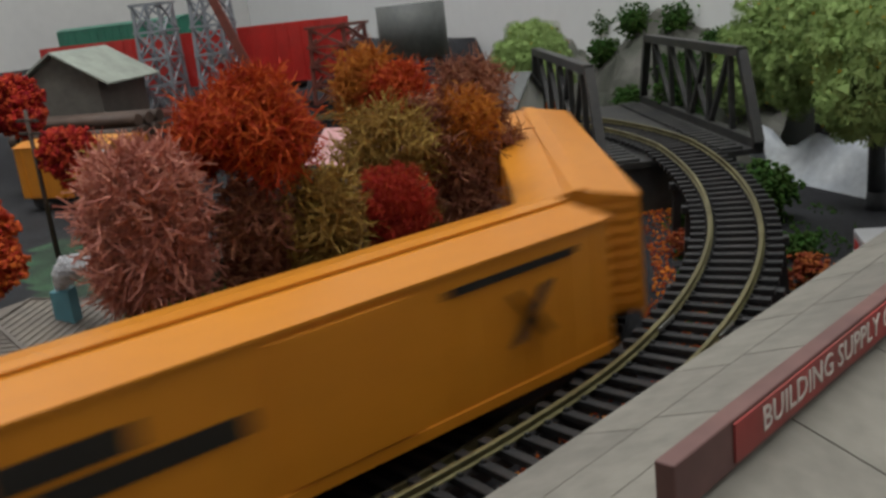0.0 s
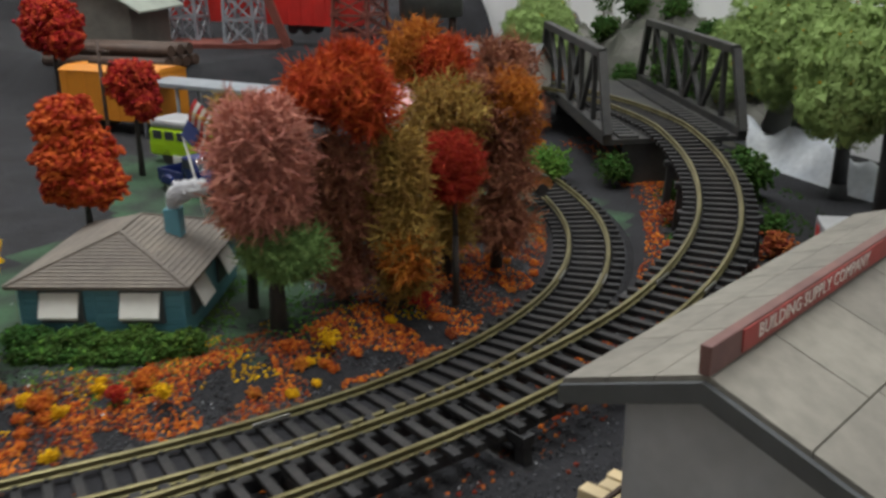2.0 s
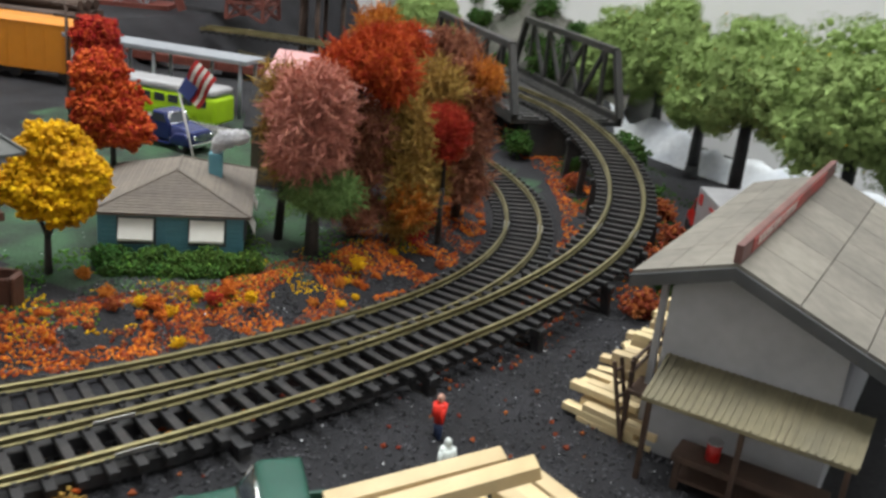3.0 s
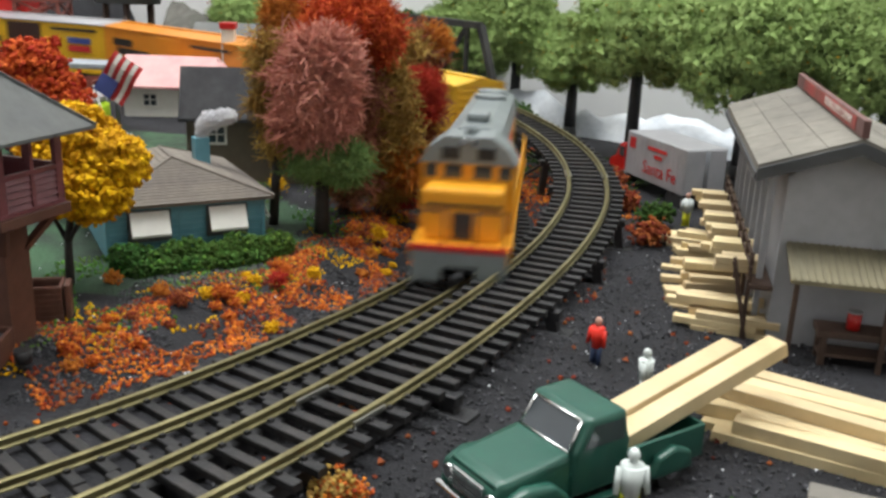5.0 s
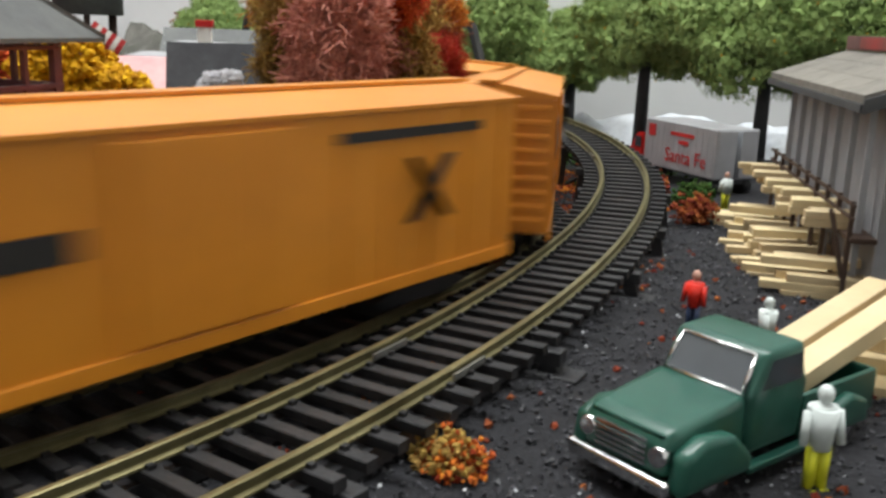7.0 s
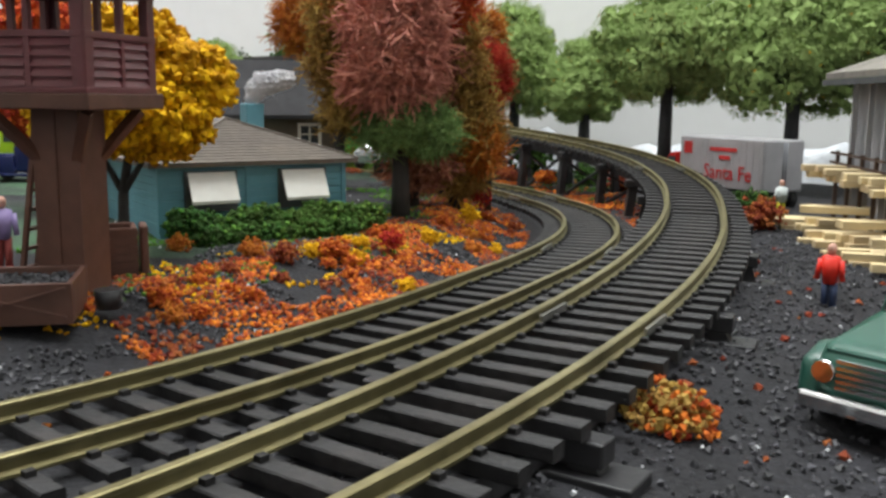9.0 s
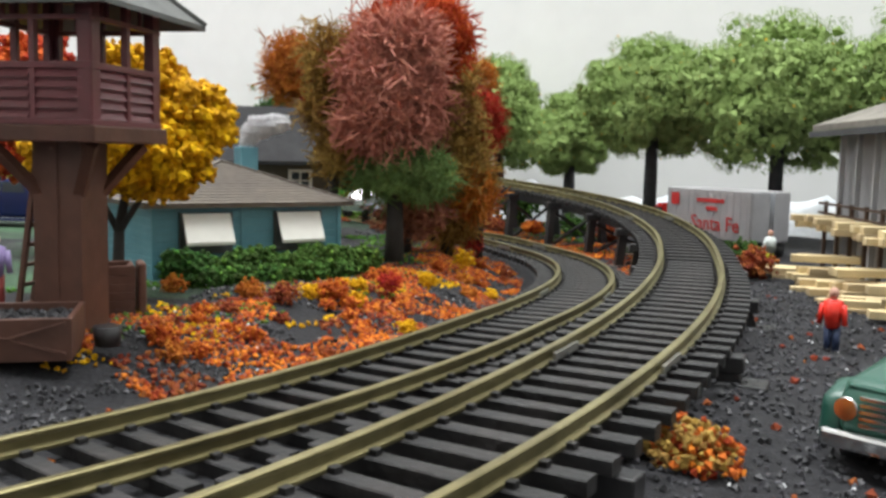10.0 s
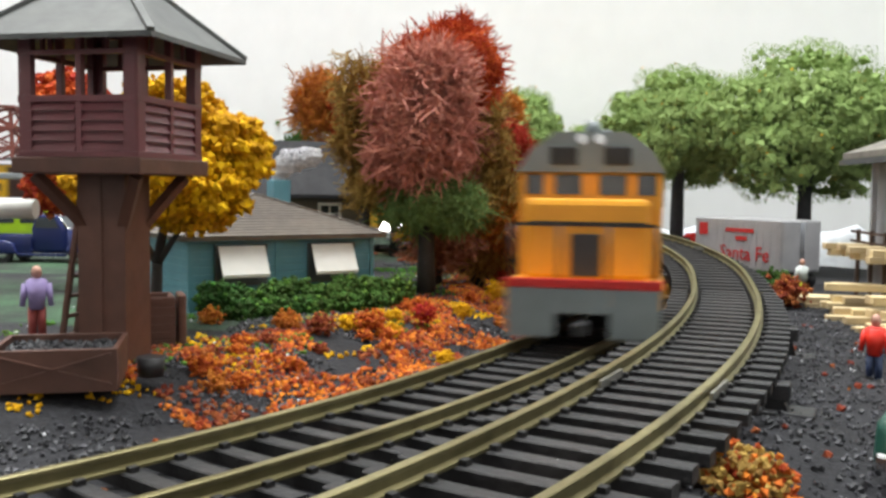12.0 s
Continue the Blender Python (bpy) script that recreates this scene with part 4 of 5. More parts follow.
def slat_bin():
    t = thing("slatted_bin", at(-61.5, 166, 6.3, 20), "brown slatted bin standing by the tower", "bin")
    for x0, y0, x1, y1 in ((-5, -4.5, 4, -3.9), (-5, 3.9, 4, 4.5), (-5, -3.85, -4.4, 3.85), (3.4, -3.85, 4, 3.85)):
        bm = BM()
        box(bm, x0, y0, 0, x1, y1, 10, bev=0.1)
        w = part("wall_panel", bm, "tower_post", t)
        for i in range(6):
            bm = BM()
            box(bm, x0 - 0.2, y0 - 0.2, 0.4 + i * 1.6, x1 + 0.2, y1 + 0.2, 1.6 + i * 1.6)
            part("slat", bm, "tower_post", w)
    bm = BM()
    box(bm, 4.6, -4.8, 0, 6.2, 1.6, 10.5, bev=0.5)
    part("door", bm, "tower_post", t)
    s = thing("black_pot", at(-53, 136, 6.6), "small black pot on the gravel", "pot")
    bm = BM()
    tube(bm, (0, 0, -0.3), (0, 0, 3), 2.0, 2.3, 14)
    part("pot_body", bm, "black", s)


slat_bin()


def crossing_sign():
    t = thing("signal_post", at(-93, 164, 6), "white signal post with a white horizontal arm", "signal")
    bm = BM()
    tube(bm, (0, 0, -1), (0, 0, 70), 0.9, n=12)
    part("pole", bm, "white", t)
    bm = BM()
    tube(bm, (-2, 0, 27), (10, 0, 27), 1.9, n=12)
    part("arm", bm, "white", t)


crossing_sign()


# ---- trees ----
def tree(x, y, z, label, stem, crowns, limbs=(), bark="tree_bark"):
    t = thing("tree", at(x, y, z), label, "tree", "trees")
    trunk("trunk", t, stem, bark, limbs)
    for blobs, count, size, key, style, inner in crowns:
        crown("crown", blobs, count, size, key, t, style, inner)
    return t


tree(-7, 268, 5.5, "tall dusty pink twiggy tree with a green lower skirt", [(0, 0, -2, 3.2), (0, 0, 20, 2.4), (1, 0, 50, 1.6), (0, 0, 74, 0.6)],
     [([(-2, -2, 54, 15, 14, 21), (2, -3, 66, 11, 12, 9), (-4, 0, 42, 14, 13, 10)], 2600, 4.6, "twig_pink", "twig", 0.5),
      ([(4, 1, 28, 15, 13, 8), (-3, 2, 26, 11, 11, 7), (9, -2, 24, 8, 8, 5)], 1300, 3.3, "twig_green", "twig", 0.4)],
     [((0, 0, 30, 1.6), (10, -6, 48, 0.6)), ((0, 0, 26, 1.5), (-10, 4, 44, 0.6))])
tree(-28, 276, 6, "slim ochre twiggy tree", [(0, 0, -2, 2), (2, 0, 30, 1.6), (1, 0, 62, 0.6)],
     [([(0, 0, 62, 9, 9, 12), (-1, 0, 46, 8, 8, 10), (4, 0, 32, 9, 9, 10)], 600, 4.0, "twig_ochre", "twig", 0.4)])
tree(-4, 296, 5, "bright red topped twiggy tree", [(0, 0, -2, 2.8), (0, 0, 30, 2.0), (0, 0, 72, 0.8)],
     [([(2, 0, 76, 17, 17, 9), (-10, -2, 70, 11, 11, 7), (12, 2, 71, 10, 10, 10), (7, 2, 83, 9, 9, 7)], 1900, 4.2, "twig_red", "twig", 0.45),
      ([(0, 0, 32, 14, 14, 14), (4, -2, 50, 12, 12, 12), (2, 0, 14, 12, 12, 9)], 900, 4.2, "twig_brown", "twig", 0.4)])
tree(11, 309, 5, "ochre trailing twiggy tree", [(0, 0, -2, 2.4), (0, 0, 25, 1.8), (0, 0, 52, 0.7)],
     [([(0, 0, 44, 12, 12, 20), (6, -3, 26, 10, 10, 13), (2, 0, 10, 9, 9, 8)], 1000, 4.8, "twig_ochre", "twig", 0.45),
      ([(8, -6, 20, 8, 8, 8)], 260, 4.2, "twig_orange", "twig", 0.4)])
tree(8, 342, 5, "olive ochre twiggy tree", [(0, 0, -2, 2.4), (0, 0, 25, 1.8), (0, 0, 60, 0.7)],
     [([(0, 0, 60, 15, 15, 14), (2, 0, 40, 11, 11, 12), (0, 0, 20, 11, 11, 12)], 1100, 4.2, "twig_ochre", "twig", 0.45)])
tree(16, 364, 4, "plum brown twiggy tree", [(0, 0, -2, 2.4), (0, 0, 25, 1.8), (0, 0, 60, 0.7)],
     [([(0, 0, 58, 13, 13, 18), (3, 0, 38, 12, 12, 12), (4, -2, 18, 12, 12, 11)], 1000, 4.6, "twig_brown", "twig", 0.45),
      ([(6, 0, 66, 10, 10, 9)], 300, 4.0, "twig_orange", "twig", 0.4)])
tree(24, 325, 3, "small round deep red bushy tree", [(0, 0, -2, 1.4), (0, 0, 24, 1.1), (-1, 1, 46, 0.6)],
     [([(-2, 2, 50, 11, 10, 11), (-1, 1, 43, 9, 9, 8)], 2600, 1.7, "flock_red", "twig", 0.45)])
tree(-50, 408, 5, "orange and red twiggy tree", [(0, 0, -2, 2.4), (0, 0, 30, 1.8), (0, 0, 70, 0.7)],
     [([(-6, 0, 70, 13, 13, 17)], 700, 4.2, "twig_orange", "twig", 0.4), ([(10, 0, 66, 13, 13, 15)], 700, 4.2, "twig_red", "twig", 0.4)])
tree(-22, 430, 3, "brown and pink twiggy tree", [(0, 0, -2, 2.4), (0, 0, 30, 1.8), (0, 0, 60, 0.7)],
     [([(0, 0, 68, 15, 15, 13), (6, 0, 48, 13, 13, 14)], 800, 4.2, "twig_brown", "twig", 0.4), ([(8, 0, 40, 10, 10, 12)], 300, 4, "twig_orange", "twig", 0.4)])
tree(-68, 191, 6.3, "bright yellow flocked tree with a thin dark trunk", [(0, 0, -2, 1.5), (0.5, 0, 14, 1.2), (3, 0, 28, 0.8)],
     [([(2, 0, 34, 17, 15, 11), (9, -2, 31, 13, 12, 9), (3, 2, 46, 12, 11, 9.5), (-8, 0, 31, 11, 10, 8), (17, 0, 39, 9, 9, 8.5)], 7600, 1.25, "flock_yellow", "crumb", 0.75)],
     [((0.5, 0, 14, 0.9), (10, -2, 28, 0.4)), ((0.5, 0, 14, 0.9), (-6, 0, 26, 0.4))])
tree(-110, 270, 6.5, "bright orange-red flocked tree", [(0, 0, -2, 1.8), (0, 0, 16, 1.4), (0, 0, 34, 0.8)],
     [([(-3, 0, 42, 16, 15, 14), (-6, 0, 56, 12, 12, 10), (8, 0, 34, 11, 10, 9), (-10, 0, 30, 10, 10, 8)], 6500, 1.3, "twig_red", "crumb", 0.6)])
tree(-215, 372, 6.5, "dark red flocked tree", [(0, 0, -2, 1.8), (0, 0, 30, 1.2)],
     [([(0, 0, 50, 13, 13, 12), (8, 0, 40, 9, 9, 9)], 2400, 1.7, "flock_red", "crumb", 0.6)])
tree(-440, 470, 6.5, "dark red flocked tree", [(0, 0, -2, 2.2), (0, 0, 45, 1.4)],
     [([(0, 0, 62, 22, 22, 20), (14, 0, 52, 14, 14, 12)], 3000, 2.3, "flock_red", "crumb", 0.6)])

for (x, y, zc, rx, rz) in ((131, 489, 80, 36, 31), (186, 452, 82, 47, 38), (98, 556, 60, 24, 24), (60, 612, 76, 29, 36), (-165, 712, 62, 30, 27), (250, 425, 84, 45, 40), (320, 395, 84, 45, 40), (14, 682, 60, 32, 34)):
    blobs = [(0, 0, zc + rz * 0.1, rx * 0.8, rx * 0.7, rz * 0.85)]
    for k in range(8):
        q = 0.42 + 0.2 * ((k * 37 + int(x)) % 5) / 4
        blobs.append((rx * 0.55 * math.cos(k * 0.785), rx * 0.5 * math.sin(k * 0.785), zc - rz * (0.5 if k % 2 else 0.1), rx * q, rx * q * 0.9, rz * (0.5 + 0.25 * q)))
    tree(x, y, -3, "pale green fluffy foam tree with yellow flecks", [(0, 0, -2, 5.5), (0, 0, 8, 4), (0, 0, zc - rz * 0.75, 3.2), (0, 0, zc, 1.2)],
         [([(bx, by, bz, 0.86 * ba, 0.86 * bb, 0.86 * bc) for bx, by, bz, ba, bb, bc in blobs], 2600, 3.2, "willow", "crumb", 0.75), (blobs, 38000, 1.3, "willow", "droop", 0.92), (blobs, 130, 0.7, "fleck", "crumb", 1.0)],
         [((0, 0, zc - rz * 0.9, 2.4), (-rx * 0.45, 0, zc - rz * 0.2, 1)), ((0, 0, zc - rz * 0.9, 2.4), (rx * 0.45, 0, zc - rz * 0.2, 1)), ((0, 0, zc - rz * 0.9, 2.2), (rx * 0.1, -rx * 0.4, zc - rz * 0.2, 1))], "bark_grey")


# ---- hedge, flowers, litter ----
def hedge():
    t = thing("hedge", at(-42.5, 228, 6.2, 33), "low dark green hedge in front of the blue house", "hedge")
    blobs = [(-24 + i * 5.2, -9 + 2.2 * math.sin(i * 2.1), 3.2 + 1.0 * math.cos(i * 1.7), 5.2, 5.2, 4.6) for i in range(11)] + [(-20 + i * 9, -15, 1.8, 5, 4, 3) for i in range(5)]
    crown("foliage", blobs, 5200, 0.85, "flock_green", t, "crumb", 0.7)
    crown("foliage", blobs, 300, 0.8, "flock_grass", t, "crumb", 0.95)


hedge()
for x, y, r, key, label in ((-7, 206, 3.2, "flock_red", "bright red flower clump"), (-38, 187, 3.2, "twig_orange", "orange flower clump"), (-57, 196, 3.0, "twig_orange", "orange flower clump"), (14, 268, 4.2, "flock_yellow", "bright yellow flower clump"),
                            (-30, 181, 3.5, "flock_rust", "rust flower clump"), (-20, 190, 3.5, "flock_orange", "orange flower clump"), (-8, 214, 3, "flock_orange", "orange flower clump"), (2, 214, 2.5, "flock_yellow", "yellow flower clump"), (20, 310, 5, "flock_red", "red flower clump"), (-38, 320, 6, "flock_yellow", "yellow flower clump"), (-95, 320, 6, "flock_yellow", "yellow flower clump")):
    bush(x, y, 6 if x < 12 else 4, r, key, label + " beside the track", 220, r * 0.9, 0.55, "crumb", "flower_clump")
bush(-40, 500, 2, 15, "flock_grass", "green shrub with small flowers near the bridge", 1600, 10, 1.1)
bush(-6, 512, 2, 10, "flock_green", "dark green shrub near the bridge", 900, 9, 1.1)
for x, y, q, key in ((-18, 468, 7, "flock_grass"), (4, 478, 8, "flock_green"), (22, 486, 8, "flock_green"), (30, 462, 6, "flock_grass"), (44, 470, 7, "flock_rust"), (36, 500, 9, "flock_green"), (12, 452, 5, "flock_orange"), (62, 455, 6, "flock_orange"), (58, 430, 5, "flock_yellow")):
    if not 268 < math.hypot(x + 241, y - 315) < 322:
        bush(x, y, 0.2, q, key, "low mixed shrub on the ground below the bridge", 420, q * 0.6, 0.9)
bush(60, 520, 2, 16, "flock_green", "dark green shrub under the bridge", 700, 14, 1.6)
bush(-40, 690, 6, 24, "flock_green", "dark green shrub beyond the bridge", 1200, 30, 1.6)
for x, y in ((112, 300), (118, 330), (108, 360), (104, 400), (92, 440), (80, 470)):
    bush(x + 8, y + 8, -3, 9, "flock_green" if y % 20 else "flock_rust", "low mixed shrub beside the raised track", 320, 7, 1.3)


CL = random.Random(11)
for i in range(58):
    a, r = radians(CL.uniform(-42, 22)), CL.uniform(246, 274)
    q = CL.uniform(1.3, 3.2)
    cx, cy = -241 + r * math.cos(a), 315 + r * math.sin(a)
    bush(cx, cy, land(cx, cy) - 0.4, q, CL.choice(("flock_orange", "flock_orange", "flock_rust", "twig_orange", "flock_yellow")), "small clump of autumn foliage beside the track", 150, q * 0.75, 0.5, "crumb", "foliage_clump")


def litter(name, count, place, key, lo, hi, label):
    p = []
    while len(p) < count:
        q = place()
        if q is not None:
            p.append((q[0], q[1], land(q[0], q[1]) + 0.25))
    p = np.array(p)
    n = len(p)
    ob = spray(name, *CRUMB, p, RNG.uniform(lo, hi, n), turns(n, RNG), key)
    tagged(ob, label, "litter", kind="stuff")


def by_ring(r0, r1, a0, a1, gate=0.0, f=0.06, seed=0):
    def pick():
        a = radians(RNG.uniform(a0, a1))
        r = RNG.uniform(r0, r1)
        x, y = -241 + r * math.cos(a), 315 + r * math.sin(a)
        if noise.noise((x * f, y * f, seed)) < gate:
            return None
        return x, y
    return pick


litter("orange_litter", 5200, by_ring(244, 277, -44, 25, 0.02, 0.07, 2), "flock_orange", 0.35, 0.95, "orange leaf litter beside the track")
litter("rust_litter", 4200, by_ring(238, 279, -44, 40, -0.02, 0.06, 5), "flock_rust", 0.4, 1.0, "rust brown leaf litter beside the track")
litter("orange_litter", 1500, by_ring(313, 336, -8, 45, -0.1, 0.07, 9), "flock_orange", 0.5, 1.2, "orange leaf litter between the tracks")
litter("rust_litter", 900, by_ring(313, 345, -20, 60, -0.2, 0.07, 19), "flock_rust", 0.5, 1.2, "rust leaf litter between the tracks")
litter("yellow_litter", 800, by_ring(232, 262, -50, 0, 0.15, 0.08, 12), "flock_yellow", 0.4, 0.8, "yellow leaf litter on the turf")
litter("green_litter", 2500, by_ring(190, 258, -45, 15, 0.05, 0.05, 15), "flock_grass", 0.35, 0.8, "green ground foam on the turf")
litter("orange_litter", 420, by_ring(278, 330, -66, -10, 0.1, 0.1, 22), "flock_orange", 0.4, 1.5, "scattered orange leaves on the ballast")
litter("orange_litter", 120, lambda: (RNG.uniform(30, 140), RNG.uniform(60, 260)), "flock_rust", 0.4, 1.4, "scattered rust leaves on the yard")
litter("green_litter", 1500, by_ring(322, 400, 12, 50, 0.0, 0.05, 31), "flock_green", 0.5, 1.3, "dark green ground foam below the bridge")
litter("orange_litter", 700, by_ring(320, 370, 0, 45, 0.0, 0.06, 33), "flock_orange", 0.5, 1.2, "orange leaf litter below the bridge")
litter("gravel_chips", 9000, by_ring(225, 275, -75, 20), "stone_chip", 0.25, 0.75, "dark gravel chips beside the track")
litter("gravel_chips", 9000, lambda: (lambda x, y: (x, y) if math.hypot(x + 397, y - 365) > 470 or y > 365 else None)(RNG.uniform(-20, 160), RNG.uniform(30, 330)), "stone_chip", 0.25, 0.85, "dark gravel chips on the yard")
litter("gravel_chips", 5000, by_ring(277, 322, -72, 10), "stone_chip", 0.25, 0.7, "dark gravel chips between the tracks")
litter("white_grains", 480, lambda: (RNG.uniform(-100, 160), RNG.uniform(50, 330)), "glint", 0.25, 0.6, "stray white grains on the gravel")


# ---- the foam hills against the wall ----
def hills():
    n = 60
    for row, (off, h, key, nm) in enumerate(((26, 26, "foam", "snowy_hills"),)):
        verts, faces = [], []
        for i in range(n + 1):
            x = 25 + 575 * i / n
            y = 665 - 0.625 * x - off
            k = h * (0.5 + 0.8 * abs(noise.noise((x * 0.02, row, 0))) + 0.4 * abs(noise.noise((x * 0.07, row, 4))))
            for j, (dy, f) in enumerate(((-24, 0), (-14, 0.35), (-4, 0.8), (4, 1.0), (16, 0.9), (23, 0.2))):
                w = noise.noise((x * 0.09, j * 0.9, 2)) * 4
                verts.append(((x - 0.53 * dy) * S, (y + 0.85 * dy) * S, (-4 + k * f + w * (0 < j < 5)) * S))
        for i in range(n):
            for j in range(5):
                faces.append((i * 6 + j, i * 6 + 6 + j, i * 6 + 7 + j, i * 6 + 1 + j))
        me = bpy.data.meshes.new(nm)
        me.from_pydata(verts, [], faces)
        me.materials.append(M[key])
        ob = tagged(new(nm, me), "white crumpled scenic foam slope at the foot of the wall", "hill", kind="structure")
        for p in me.polygons:
            p.use_smooth = True


hills()


def bank(x):
    return 72 + 36 * max(0.0, 1 - abs(x + 95) / 75)


def rocky_slope():
    """Grey rock bank between the bridge and the wall."""
    rng = random.Random(21)
    n, m = 40, 9
    verts, faces = [], []
    for i in range(n + 1):
        x = -300 + 330 * i / n
        for j in range(m + 1):
            f = j / m
            y = 745 - 0.625 * x - 95 + 85 * f
            k = noise.noise((x * 0.025, f * 2, 5)) * 16 + noise.noise((x * 0.08, f * 7, 9)) * 9 + rng.uniform(-2, 2)
            verts.append((x * S, y * S, (-3 + (f ** 0.7) * bank(x) + k * min(1, f * 3)) * S))
    for i in range(n):
        for j in range(m):
            a = i * (m + 1) + j
            faces.append((a, a + m + 1, a + m + 2, a + 1))
    me = bpy.data.meshes.new("rock_bank")
    me.from_pydata(verts, [], faces)
    me.materials.append(M["rock"])
    tagged(new("rock_bank", me), "grey rocky bank behind the bridge", "rock", kind="structure")
    for x, up, r_, key, label in ((-140, 0.45, 15, "flock_green", "dark green shrub on the rock bank"), (-112, 0.6, 17, "flock_green", "dark green shrub on the rock bank"), (-88, 0.85, 11, "flock_orange", "orange autumn shrub on the rock bank"), (-60, 0.3, 16, "flock_green", "dark green shrub on the rock bank"),
                                  (-205, 0.3, 16, "flock_green", "dark green shrub on the rock bank"), (-230, 0.7, 15, "flock_rust", "rust brown shrub on the rock bank"), (-30, 0.6, 15, "flock_green", "dark green shrub on the rock bank"), (-180, 0.1, 13, "flock_orange", "orange autumn shrub on the rock bank"), (-95, 0.1, 14, "flock_green", "dark green shrub on the rock bank"), (-125, 0.9, 16, "flock_grass", "green shrub on the rock bank"), (-70, 0.65, 15, "flock_green", "dark green shrub on the rock bank"), (-45, 0.9, 15, "flock_grass", "green shrub on the rock bank"), (-155, 0.8, 15, "flock_green", "dark green shrub on the rock bank")):
        bush(x, 745 - 0.625 * x - 95 + 85 * up, -6 + up ** 0.7 * bank(x), r_, key, label, 1300, r_ * 0.8, 1.3)


rocky_slope()


# ---- the village behind ----
def gable_house(name, m, w, d, h, r, wall, roof, label, windows=()):
    t = thing(name, m, label, "house")
    bm = BM()
    profile(bm, [(-w, -3), (w, -3), (w, h), (0, h + r - 1), (-w, h)], -d, d)
    t0 = part("wall_shell", bm, wall, t)
    t0.matrix_basis = at(0, 0, 0, 90)
    for s in (-1, 1):
        bm = BM()
        profile(bm, [(0, h + r), (s * (w + 4), h - r * 4 / w), (s * (w + 4), h - r * 4 / w - 1.4), (0, h + r - 1.4)], -d - 3, d + 3)
        part("roof_slope", bm, roof, t).matrix_basis = at(0, 0, 0, 90)
    for x, z, ww, hh, face in windows:
        wd = new("window")
        wd.empty_display_size = 0.005
        wd.parent = t
        wd.matrix_basis = at(x, -w - 0.1, z) if face == 0 else at(-d - 0.1, x, z, -90)
        for a, b, c, e in ((-ww, 0, -ww + 1.1, hh), (ww - 1.1, 0, ww, hh), (-ww + 1.2, 0, ww - 1.2, 1.1), (-ww + 1.2, hh - 1.1, ww - 1.2, hh), (-0.3, 1.2, 0.3, hh - 1.2), (-ww + 1.2, hh / 2, ww - 1.2, hh / 2 + 0.5)):
            bm = BM()
            box(bm, a, -0.8, b, c, 0.3, e)
            part("frame_bar", bm, "white", wd)
        bm = BM()
        box(bm, -ww + 0.9, -0.2, 0.8, ww - 0.9, 0.2, hh - 0.8)
        part("window_pane", bm, "pane", wd)
    return t


gable_house("tan_house", at(-60, 352, 7, 14), 13, 26, 33, 16, "tan_wall", "dark_roof", "tan house with a dark slate gable roof and white windows",
            ((-13, 16, 4.5, 9, 0), (13, 16, 4.5, 9, 0), (0, 16, 4, 9, 1)))
pk = gable_house("pink_roofed_house", at(-150, 520, 8, 8), 20, 34, 20, 14, "white", "pink_roof", "white house with a pale red roof and chimneys", ((-18, 4, 5, 9, 0), (8, 4, 5, 9, 0)))
bm = BM()
box(bm, 24, -4, 28, 32, 4, 52, bev=0.4)
ch = part("chimney", bm, "white", pk, "white chimney with a red cap")
bm = BM()
box(bm, 23, -5, 52.05, 33, 5, 56, bev=0.4)
part("cap", bm, "red_paint", ch)
gh = gable_house("green_trim_house", at(-140, 610, 8, 8), 22, 30, 34, 16, "white", "slate", "white house with green trim and a grey roof", ((-16, 18, 4, 9, 0), (-4, 18, 4, 9, 0), (8, 18, 4, 9, 0)))


def flag():
    t = thing("flag", at(-108, 326, 5), "red white and blue striped flag on a white pole", "flag")
    bm = BM()
    tube(bm, (0, 0, -1), (-12, 0, 43), 0.5, n=8)
    part("pole", bm, "white", t)
    cl = new("flag_cloth")
    cl.empty_display_size = 0.005
    cl.parent = t
    cl.matrix_basis = at(-11.7, 0, 42, 0, 0, -58)
    for i in range(7):
        bm = BM()
        z = -i * 2.0
        prev = None
        for k in range(9):
            x = k * 2.4
            yy = 1.0 * math.sin(k * 0.8)
            cur = (bm.verts.new((x, yy, z)), bm.verts.new((x, yy, z - 2.0)), bm.verts.new((x, yy + 0.25, z - 2.0)), bm.verts.new((x, yy + 0.25, z)))
            if prev:
                for a in range(4):
                    bm.faces.new((prev[a], prev[(a + 1) % 4], cur[(a + 1) % 4], cur[a]))
            prev = cur
        part("stripe", bm, "mark_red" if i % 2 == 0 else "white", cl)
    bm = BM()
    solid(bm, [(-0.2, -0.8, 0.2), (8, -0.2, 0.2), (8, -0.2, -8), (-0.2, -0.8, -8)], [(-0.2, 1.4, 0.2), (8, 1.6, 0.2), (8, 1.6, -8), (-0.2, 1.4, -8)])
    part("canton", bm, "mark_blue", cl)


flag()


def fence():
    t = thing("picket_fence", at(-205, 386, 6.3, 0), "low white picket fence by the road", "fence")
    for z in (3, 7):
        bm = BM()
        box(bm, 0, -0.3, z, 76, 0.3, z + 0.9)
        part("fence_rail", bm, "white", t)
    for i in range(34):
        bm = BM()
        profile(bm, [(i * 2.25, 0), (i * 2.25 + 1.3, 0), (i * 2.25 + 1.3, 9), (i * 2.25 + 0.65, 10.2), (i * 2.25, 9)], -0.9, -0.35)
        part("picket", bm, "white", t)


fence()


